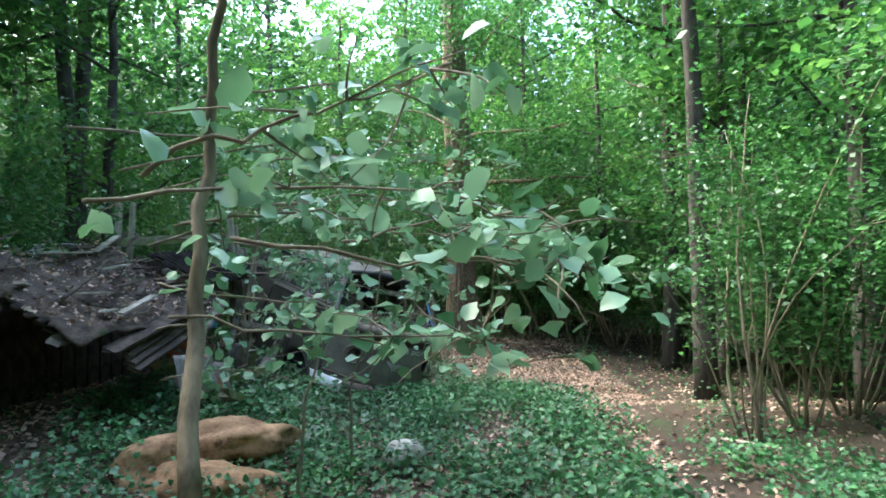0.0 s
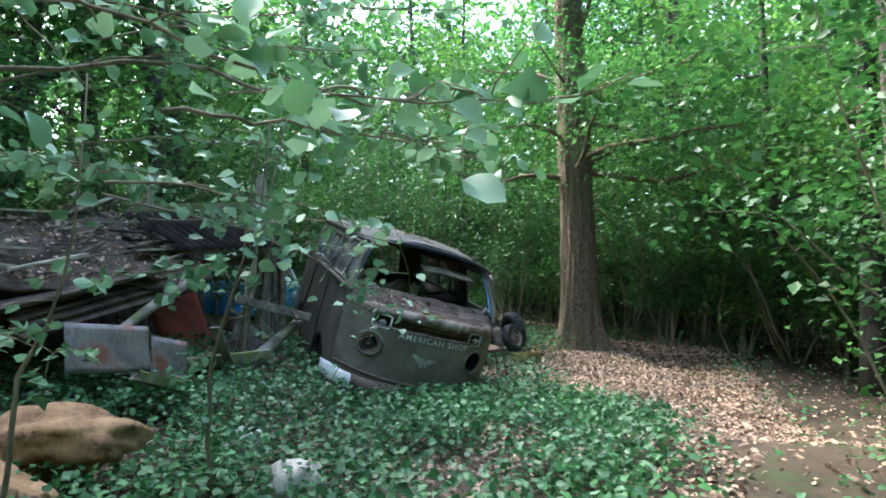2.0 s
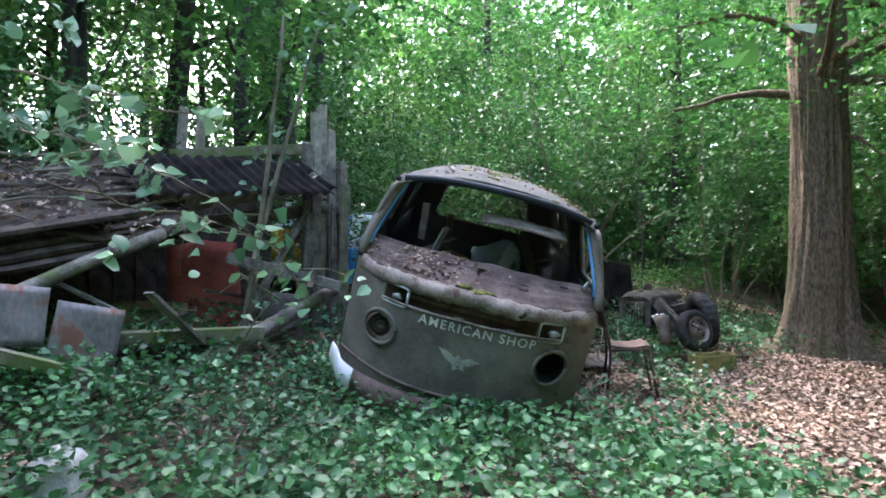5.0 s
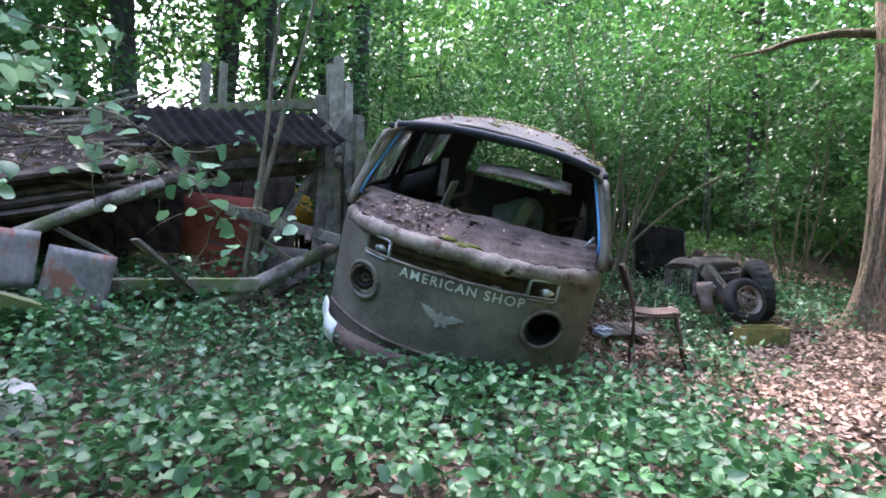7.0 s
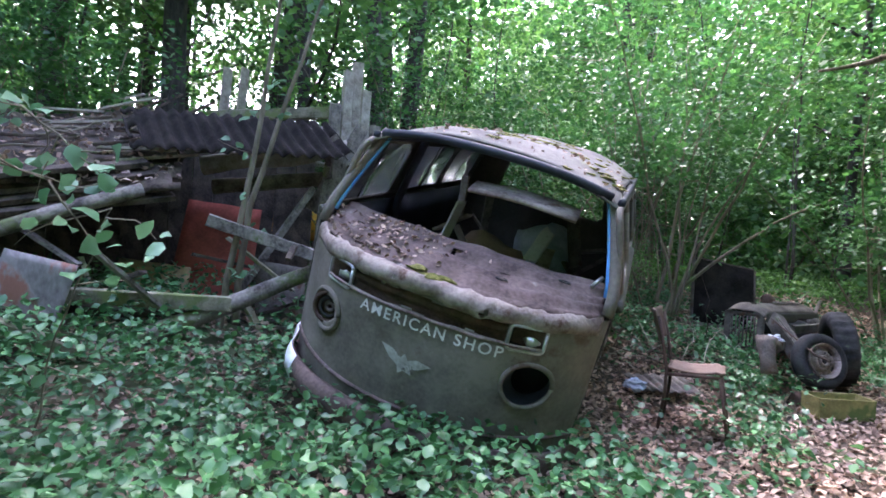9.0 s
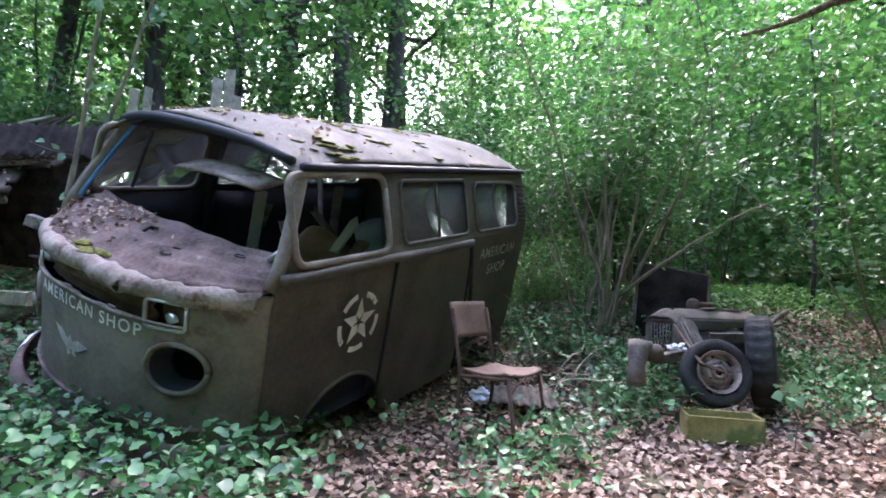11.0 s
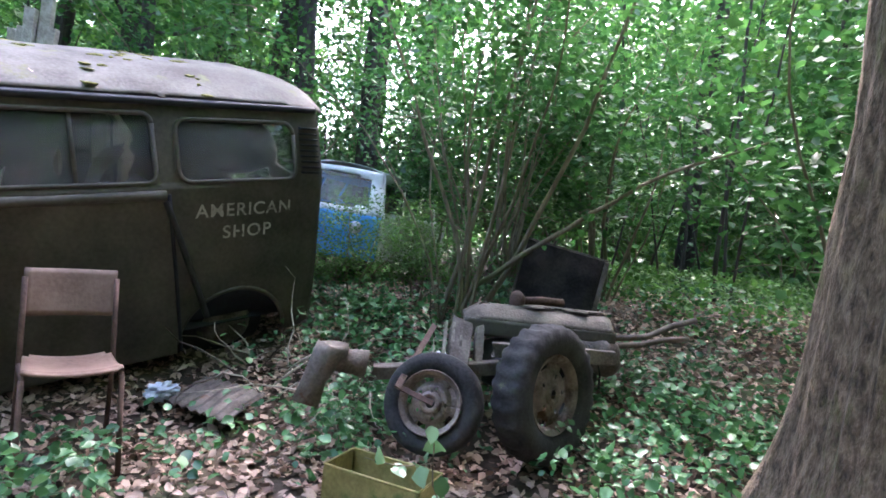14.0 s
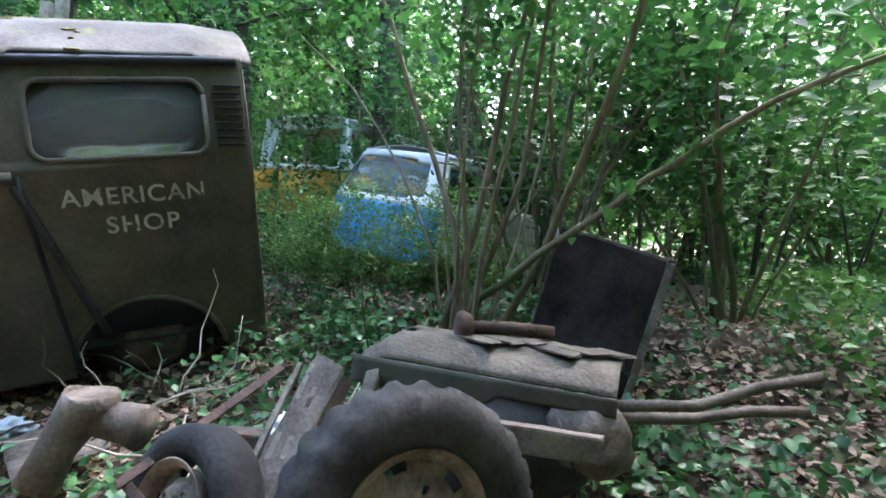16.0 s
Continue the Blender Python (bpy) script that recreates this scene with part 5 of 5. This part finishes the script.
def plant(kind, x, y, turn, size):
    if math.hypot(x + 0.5, y + 0.5) < 4.2:
        return None
    m = Matrix.Translation(on_ground(x, y)) @ pose(0, 0, 0, 0, 0, turn) @ Matrix.Diagonal((size, size, size, 1))
    kind.scale = (1, 1, 1)
    ob = copy_thing(kind, Matrix.Translation((0, 0, 0)))
    ob.matrix_basis = m
    return ob


# single trees seen over the van and shed; right-hand ones added for shade
for kind, x, y, turn, size in ((T2, -6.6, 8.5, 40, 1.0), (T1, -7.6, 5.6, 10, 1.0), (T2, -7.4, 9.5, 190, 1.1), (T1, -9.0, 7.4, 90, 1.2), (T2, -8.2, 4.0, 300, 1.0), (T1, -10.5, 10.5, 210, 1.2), (T2, -5.6, 3.2, 120, 0.9), (T1, -7.0, 2.2, 150, 1.1), (T3, -5.2, 6.9, 20, 0.8), (T3, -11, 6, 0, 1.1), (T2, 3.9, 7.6, 70, 1.0), (T2, 4.3, 10.2, 250, 1.0), (T3, 4.6, 8.6, 0, 0.8), (T1, 5.6, 6.4, 80, 0.9), (T3, 6.2, 10.4, 150, 0.9), (T3, 3.6, 12.4, 210, 0.8), (T1, 5.0, 12.0, 20, 0.9), (T3, 6.6, 4.4, 60, 0.9), (T3, 2.0, 14.6, 60, 0.9)):
    plant(kind, x, y, turn, size)
rng = np.random.default_rng(77)
# the wood all around, in uneven rings
n_trees = 0
for ring, count in ((13.0, 20), (17.5, 26), (23.0, 30)):
    for k in range(count):
        a = 2 * math.pi * (k + rng.uniform(-0.35, 0.35)) / count
        rr = ring * rng.uniform(0.88, 1.15)
        x, y = -0.5 + rr * math.cos(a), 6.0 + rr * math.sin(a)
        plant((T1, T2, T3)[int(rng.integers(0, 3))], x, y, rng.uniform(0, 360), rng.uniform(0.85, 1.3))
# shrubs: a loose wall of undergrowth
for ring, count in ((9.5, 30), (12.5, 36), (16.0, 34)):
    for k in range(count):
        a = 2 * math.pi * (k + rng.uniform(-0.4, 0.4)) / count
        rr = ring * rng.uniform(0.9, 1.12)
        x, y = -0.6 + rr * 0.86 * math.cos(a), 6.5 + rr * math.sin(a)
        if abs(x + 5) < 2.2 and 13 < y < 17:
            continue
        plant((S1, S2, S3)[int(rng.integers(0, 3))], x, y, rng.uniform(0, 360), rng.uniform(0.8, 1.25))
for kind, x, y, turn, size in ((S4, -2.75, 10.7, 0, 1.0), (S4, -3.5, 11.1, 80, 1.0), (S1, -4.2, 12.4, 20, 1.0), (S2, -1.6, 13.6, 200, 1.0), (S3, -0.3, 14.2, 90, 1.1), (S2, 0.9, 13.4, 10, 1.0), (S1, 2.3, 13.0, 120, 1.0), (S2, 3.7, 12.0, 300, 1.0), (S1, 4.9, 10.8, 50, 1.0), (S2, 5.6, 9.2, 30, 1.0), (S1, 5.6, 7.4, 200, 1.0),
                             (S4, 2.95, 4.3, 15, 0.9), (S1, 3.7, 4.7, 220, 0.85), (S2, 4.5, 5.2, 100, 0.9), (S1, 5.4, 8.4, 10, 0.9), (S3, 4.4, 11.6, 10, 1.0), (S3, 2.9, 12.2, 70, 1.0), (S1, 1.7, 12.9, 140, 0.9), (S2, -5.2, 8.0, 70, 0.8), (S1, -5.4, 11.0, 30, 1.0), (S3, -6.5, 11.8, 0, 1.2), (S1, -5.4, 4.6, 160, 0.9), (S2, -4.9, 2.6, 260, 0.9), (S1, -3.6, 1.6, 20, 0.8)):
    plant(kind, x, y, turn, size)
for k in range(64):
    a, rr = rng.uniform(0, 2 * math.pi), rng.uniform(6.6, 10.0)
    x, y = -1.2 + rr * 0.85 * math.cos(a), 8.2 + rr * math.sin(a)
    if y > 3.5 and not (x > 0.5 and y < 11) and not (-4.5 < x < 0 and y < 9):
        plant((Y1, Y2)[k % 2], x, y, rng.uniform(0, 360), rng.uniform(0.8, 1.3))
for x, y, s in ((-3.5, 9.8, 0.42), (-3.75, 9.3, 0.36), (-3.6, 10.4, 0.4), (-4.2, 8.8, 0.4)):
    plant(S3, x, y, 90 * x, s)
for kind in (T1, T2, T3, S1, S2, S3, S4, Y1, Y2):
    for o in kind.children_recursive:
        bpy.data.objects.remove(o)
    bpy.data.objects.remove(kind)


# ---- the wood beyond: dense foliage with gaps ----
def far_foliage(name, n, r0, r1, z0, z1, size, mat, label, seed):
    rng = np.random.default_rng(seed)
    a, r = rng.uniform(0, 2 * math.pi, n), np.sqrt(rng.uniform(r0 * r0, r1 * r1, n))
    x, y, z = -0.5 + r * np.cos(a), 6.5 + r * np.sin(a), z0 + (z1 - z0) * rng.beta(1.1, 1.5, n)
    keep = np.array([math.hypot(p + 0.5, q + 0.5) > 5 and noise.noise((p * 0.42, q * 0.42, w * 0.5)) + 0.5 * noise.noise((p * 1.1, q * 1.1, w * 1.3)) > -0.3 + 0.3 * smooth01(4.5, z1, w) + 0.9 * smooth01(3.0, 5.0, w) * smooth01(0.45, 0.12, abs(math.atan2(q - 8.0, -p - 1.0) - 0.1)) for p, q, w in zip(x, y, z)])
    ob = leaves(name, np.c_[x, y, z + 0.3][keep], np.tile([0, 0, 1.0], (int(keep.sum()), 1)), rng.uniform(size * 0.6, size * 1.3, int(keep.sum())), "simple", mat, None, label, rng, 0.6)
    tagged(ob, label, "foliage", kind="stuff")


far_foliage("far_foliage", 90000, 9.5, 14, 0.0, 8.5, 0.16, GREEN, "dense green foliage of the wood", 51)
far_foliage("far_foliage", 110000, 13, 19, 0.0, 12, 0.27, GREEN_LIGHT, "dense light green foliage deeper in the wood", 52)
far_foliage("far_foliage", 90000, 19, 30, 0.0, 17, 0.55, GREEN, "dense green foliage far in the wood", 53)
far_foliage("far_foliage", 60000, 30, 44, 0.0, 19, 1.1, GREEN, "green mass of the most distant trees", 54)


# ---- branches near the path ----
def leafy_branch(name, points, r, leaf_n, size, seed, label, twigs=6, mat=None, plan=True):
    rng = np.random.default_rng(seed)
    pts = [site(p) if plan else Vector(p) for p in points]
    fine = []
    for i in range(len(pts) - 1):
        for t in np.linspace(0, 1, 5)[:-1]:
            fine.append(pts[i].lerp(pts[i + 1], t) + Vector(rng.normal(0, 0.008, 3)))
    fine.append(pts[-1])
    br = thing(name, Matrix.Translation(fine[0]), label, "branch", "branches over the path")
    loc = [p - fine[0] for p in fine]
    n = len(loc)
    tube("stem", loc, [max(0.0025, r * (1 - 0.75 * i / n)) for i in range(n)], TWIG, br, 7)
    spots = []
    for k in range(twigs):
        i = int(rng.integers(n // 4, n))
        q = limb_path(loc[i], (rng.normal(), rng.normal(), rng.normal() * 0.5), rng.uniform(0.15, 0.4), 5, rng, 0.05, 0.15)
        tube("twig", q, [0.004, 0.0035, 0.003, 0.0025, 0.002, 0.0015], TWIG, br, 5)
        spots += q[2:]
    spots += loc[n // 4:]
    s = np.array([tuple(q) for q in spots])
    pick = rng.integers(0, len(s), leaf_n)
    leaves("foliage", s[pick] + rng.normal(0, 0.035, (leaf_n, 3)), np.tile([0, 0, 1.0], (leaf_n, 1)), rng.uniform(size * 0.6, size * 1.2, leaf_n), "oval", mat or HAZEL, br, "", rng, 0.8)


leafy_branch("hazel_branch", [(-0.9, 1.5, 2.3), (-0.51, 1.4, 2.33), (-0.1, 1.55, 2.35), (0.25, 1.6, 2.25), (0.4, 1.6, 2.1), (0.35, 1.57, 1.8)], 0.009, 70, 0.1, 2, "arching hazel branch with pale green leaves", 12)
leafy_branch("hazel_branch", [(-1.0, 1.5, 2.0), (-0.61, 1.37, 1.95), (-0.2, 1.5, 1.88), (0.15, 1.55, 1.78)], 0.008, 40, 0.1, 3, "low hazel branch with pale green leaves", 8)
leafy_branch("hazel_branch", [(-0.83, 2.2, 2.45), (-0.22, 2.86, 2.6), (0.3, 3.2, 2.4), (0.85, 3.44, 2.17), (1.05, 3.55, 2.12)], 0.013, 70, 0.085, 4, "long arching hazel branch over the path", 14)
leafy_branch("sapling", [(-0.52, 3.31, 0.35), (-0.52, 3.31, 1.01), (-0.3, 3.35, 1.7), (-0.18, 3.37, 2.35)], 0.014, 16, 0.07, 5, "thin pale sapling with few leaves", 6)
leafy_branch("sapling", [(-0.6, 2.3, 0.4), (-0.54, 2.37, 1.2), (-0.42, 2.5, 1.6), (-0.45, 2.59, 2.5)], 0.013, 16, 0.07, 6, "thin pale sapling with few leaves", 6)
leafy_branch("hazel_branch", [(-1.9, 3.6, 2.2), (-1.3, 4.4, 1.95), (-0.9, 4.75, 1.72), (-0.6, 5.05, 1.45)], 0.009, 46, 0.09, 7, "drooping hazel branch beside the shed", 8)
leafy_branch("sapling", [(-0.9, 4.78, 0.25), (-0.87, 4.8, 0.67), (-0.6, 5.0, 1.15), (-0.5, 5.07, 1.35)], 0.006, 22, 0.07, 8, "thin sapling with pale leaves before the shed", 5)
leafy_branch("hazel_branch", [(-1.6, 1.6, 2.9), (-0.9, 2.3, 2.9), (-0.3, 2.9, 2.85), (0.2, 3.5, 2.7)], 0.01, 90, 0.085, 9, "leafy hazel branch overhead", 14)
leafy_branch("hazel_branch", [(-1.6, 2.6, 2.3), (-0.9, 3.2, 2.2), (-0.4, 3.9, 2.05), (-0.1, 4.4, 1.9)], 0.009, 80, 0.08, 10, "leafy hazel branch beside the path", 14)
for k, (p, q) in enumerate((((-1.2, 1.5, 2.6), (0.5, 1.9, 2.75)), ((-1.1, 1.6, 2.2), (0.1, 2.0, 2.45)), ((-1.3, 1.9, 1.7), (-0.2, 2.1, 1.75)), ((-1.5, 2.2, 2.0), (-0.3, 2.6, 2.05)), ((-1.4, 2.6, 2.6), (0.6, 3.3, 2.65)), ((-1.0, 3.0, 2.9), (0.9, 3.6, 2.9)), ((-1.5, 3.1, 1.5), (-0.5, 3.5, 1.6)),
                            ((-1.8, 3.4, 2.5), (-0.3, 4.2, 2.4)), ((-1.7, 3.8, 2.0), (-0.4, 4.4, 1.75)), ((-1.6, 2.4, 1.3), (-0.7, 2.6, 1.25)), ((-1.2, 4.0, 2.9), (0.3, 4.6, 2.8)), ((-0.8, 1.6, 3.0), (0.9, 2.3, 3.1)))):
    a, b = Vector(p), Vector(q)
    leafy_branch("hazel_branch", [a, a.lerp(b, 0.35) + Vector((0, 0, 0.08)), a.lerp(b, 0.7) + Vector((0, 0, 0.06)), b], 0.008, 64, 0.085, 100 + k, "thin hazel branch with pale green leaves", 10)
leafy_branch("sapling", [(-2.58, 5.56, 0.4), (-2.56, 5.6, 0.9), (-2.5, 5.8, 2.2), (-2.45, 5.9, 3.4)], 0.035, 40, 0.08, 11, "dark sapling growing through the shed", 6)
leafy_branch("sapling", [(-2.7, 5.66, 0.4), (-2.66, 5.75, 1.5), (-2.6, 6.0, 2.4), (-2.55, 6.3, 3.5)], 0.032, 40, 0.08, 12, "dark sapling growing through the shed", 6)
leafy_branch("arching_stem", [(-2.74, 10.65, 0.4), (-2.66, 10.85, 0.85), (-2.4, 11.5, 1.4), (-2.1, 12.1, 1.85), (-1.9, 12.7, 2.1)], 0.028, 50, 0.08, 13, "long bare stem arching over the path", 6, GREEN, False)
leafy_branch("sprig", [(-0.2, 10.52, -0.1), (-0.18, 10.5, 0.25), (-0.2, 10.48, 0.5)], 0.005, 16, 0.085, 14, "young green sprig before the tyre", 3, None, False)

# hazel twigs hanging over the path
leafy_branch("hazel_branch", [(-0.75, -0.20, 2.25), (-0.50, 0.03, 2.29), (-0.01, 0.23, 2.29), (0.40, 0.30, 2.18), (0.55, 0.35, 1.93)], 0.006, 60, 0.09, 301, "thin hazel branch with pale green leaves hanging over the path", 9, None, False)
leafy_branch("hazel_branch", [(-0.53, -0.36, 2.28), (-0.34, -0.22, 2.39), (-0.13, -0.11, 2.48), (0.07, -0.05, 2.57)], 0.006, 40, 0.085, 302, "thin hazel branch with pale green leaves hanging over the path", 9, None, False)
leafy_branch("hazel_branch", [(-0.70, 0.07, 1.96), (-0.37, 0.29, 1.86), (0.08, 0.45, 1.84), (0.46, 0.50, 1.75)], 0.005, 40, 0.095, 303, "thin hazel branch with pale green leaves hanging over the path", 9, None, False)
leafy_branch("hazel_branch", [(-0.44, -0.14, 2.15), (-0.09, 0.04, 2.08), (0.21, 0.12, 2.11), (0.45, 0.17, 2.05)], 0.006, 40, 0.1, 304, "thin hazel branch with pale green leaves hanging over the path", 9, None, False)
leafy_branch("hazel_branch", [(-0.45, 1.06, 2.17), (-0.04, 1.45, 2.29), (0.26, 1.70, 2.23), (0.72, 1.94, 2.02), (1.23, 2.02, 1.96)], 0.008, 60, 0.09, 305, "thin hazel branch with pale green leaves hanging over the path", 9, None, False)
leafy_branch("hazel_branch", [(0.11, 0.42, 1.80), (0.16, 0.53, 1.86), (0.18, 0.62, 1.89), (0.25, 0.71, 2.00)], 0.005, 20, 0.07, 306, "thin hazel branch with pale green leaves hanging over the path", 9, None, False)
leafy_branch("hazel_branch", [(-0.05, 0.84, 2.21), (0.07, 1.03, 2.20), (0.33, 1.22, 2.28), (0.55, 1.39, 2.25)], 0.005, 50, 0.085, 307, "thin hazel branch with pale green leaves hanging over the path", 9, None, False)
leafy_branch("hazel_branch", [(0.27, 1.88, 2.03), (0.34, 2.18, 2.06), (0.52, 2.52, 2.08), (0.69, 2.77, 2.08), (0.73, 2.94, 1.99)], 0.007, 60, 0.085, 308, "thin hazel branch with pale green leaves hanging over the path", 9, None, False)
leafy_branch("hazel_branch", [(-0.38, 2.26, 1.94), (-0.27, 2.70, 1.96), (-0.13, 3.09, 1.86), (0.21, 3.54, 1.74), (0.21, 3.72, 1.42)], 0.007, 60, 0.085, 309, "thin hazel branch with pale green leaves hanging over the path", 9, None, False)
leafy_branch("hazel_branch", [(0.59, 2.12, 2.10), (0.67, 2.34, 2.11), (0.83, 2.53, 2.21), (0.94, 2.71, 2.19)], 0.005, 40, 0.085, 310, "thin hazel branch with pale green leaves hanging over the path", 9, None, False)
leafy_branch("hazel_branch", [(-0.28, 3.96, 1.61), (-0.39, 4.21, 1.57), (-0.47, 4.48, 1.54), (-0.49, 4.84, 1.43)], 0.005, 26, 0.085, 311, "thin hazel branch with pale green leaves hanging over the path", 9, None, False)
leafy_branch("sapling", [(-0.63, -0.01, 1.48), (-0.69, 0.18, 1.88), (-0.70, 0.28, 2.38), (-0.63, 0.26, 2.89), (-0.59, 0.22, 3.21)], 0.03, 20, 0.09, 320, "slender grey sapling beside the path", 5, None, False)

# ---- ground cover ----
def scatter(name, n, box, dens, size, shape, mat, label, category, seed, lift=(0.0, 0.02), tilt=0.3):
    rng = np.random.default_rng(seed)
    x, y = rng.uniform(box[0], box[1], n), rng.uniform(box[2], box[3], n)
    keep = np.array([rng.random() < dens(a, b) for a, b in zip(x, y)])
    x, y = x[keep], y[keep]
    z = np.array([ground(a, b) for a, b in zip(x, y)]) + rng.uniform(lift[0], lift[1], len(x))
    ob = leaves(name, np.c_[x, y, z], np.tile([0, 0, 1.0], (len(x), 1)), rng.uniform(size * 0.6, size * 1.3, len(x)), shape, mat, None, label, rng, tilt)
    tagged(ob, label, category, kind="stuff")


def path_line(y):
    return min(0.9 + 0.6 * y, 1.6 + 0.09 * y, 2.4 - 0.55 * (y - 8.5))


PATCHES = ((-1.45, 10.15, 0.32), (-1.95, 10.45, 0.4), (-0.95, 12.15, 0.4), (-1.3, 9.7, 0.25), (-2.4, 10.2, 0.4), (-0.25, 8.45, 0.35), (-0.45, 9.0, 0.22), (-1.9, 11.3, 0.35), (-0.6, 12.6, 0.4), (-0.35, 8.15, 0.3), (-0.25, 8.75, 0.22), (-1.25, 9.95, 0.4), (-1.75, 10.5, 0.5), (-0.9, 11.7, 0.45), (-0.45, 11.35, 0.3), (-1.9, 11.6, 0.5), (-1.4, 12.3, 0.6), (-2.2, 9.9, 0.4), (-0.2, 12.3, 0.5), (-0.75, 9.45, 0.18), (-3.2, 10.0, 0.7), (-3.5, 10.9, 0.7))


def bramble_density(x, y):
    on_path = math.exp(-((x - path_line(y)) / 0.32) ** 2)
    d = 0.9 * smooth01(3.0, 4.2, y) * smooth01(8.1, 6.6, y) * smooth01(2.2, 1.0, x)
    d = max(d, 0.75 * smooth01(4.6, 3.2, y))
    clear = smooth01(7.2, 8.0, y) * smooth01(-1.7, -1.0, x) * smooth01(1.9, 1.2, x) * smooth01(12.0, 11.0, y)
    d = max(d, 0.45 * smooth01(6.0, 9.0, abs(y - 6)) + 0.35 * smooth01(2.0, 4.5, abs(x)))
    if x > 1.6 and 5 < y < 10.5:
        d *= 0.3
    d *= 1 - 0.93 * clear
    d *= 1 - on_path
    for px, py, pr in PATCHES:
        d = max(d, 1.1 * math.exp(-((x - px) ** 2 + (y - py) ** 2) / pr ** 2))
    return max(0.0, d * (0.55 + 0.9 * noise.noise((x * 1.3, y * 1.3, 8))))


def under_van(x, y):
    q = VAN.inverted() @ Vector((x, y, ground(x, y)))
    return abs(q.x - SKEW * q.y) < 0.8 and 0.05 < q.y < VLEN


scatter("leaf_litter", 125000, (-5.5, 5.5, -0.5, 15), lambda x, y: 0.95 if ((-1.9 < x < 3.0 and y > 6.5) or (-3.2 < x < 0 and y > 8.5)) else (0.09 if x > 2.0 else 0.45), 0.058, "dead", LITTER, "pinkish-brown dead beech leaves covering the ground", "leaf litter", 1, (0.0, 0.03), 0.4)
scatter("brambles", 150000, (-3.5, 3.2, 1.5, 13.5), lambda x, y: 0 if under_van(x, y) else bramble_density(x, y), 0.052, "oval", BRAMBLE, "low green brambles and weeds covering the ground", "brambles", 2, (0.03, 0.3), 0.5)
scatter("ground_herbs", 26000, (-9, 8, 0, 18), lambda x, y: 0 if under_van(x, y) else 0.6 * bramble_density(x, y) + (0.5 if abs(x + 0.5) > 4 or y > 12.5 else 0), 0.06, "simple", GREEN, "green woodland herbs", "herbs", 3, (0.02, 0.3), 0.6)
# clearing herbs use the leaf copy that has sunlight in its colour
scatter("sun_toned_herbs", 9000, (-8.5, -2.5, 12.5, 18), lambda x, y: 1.0, 0.07, "simple", GREEN_LIGHT, "herbs in the far clearing, coloured bright green as if in sun", "herbs", 4, (0.02, 0.35), 0.6)
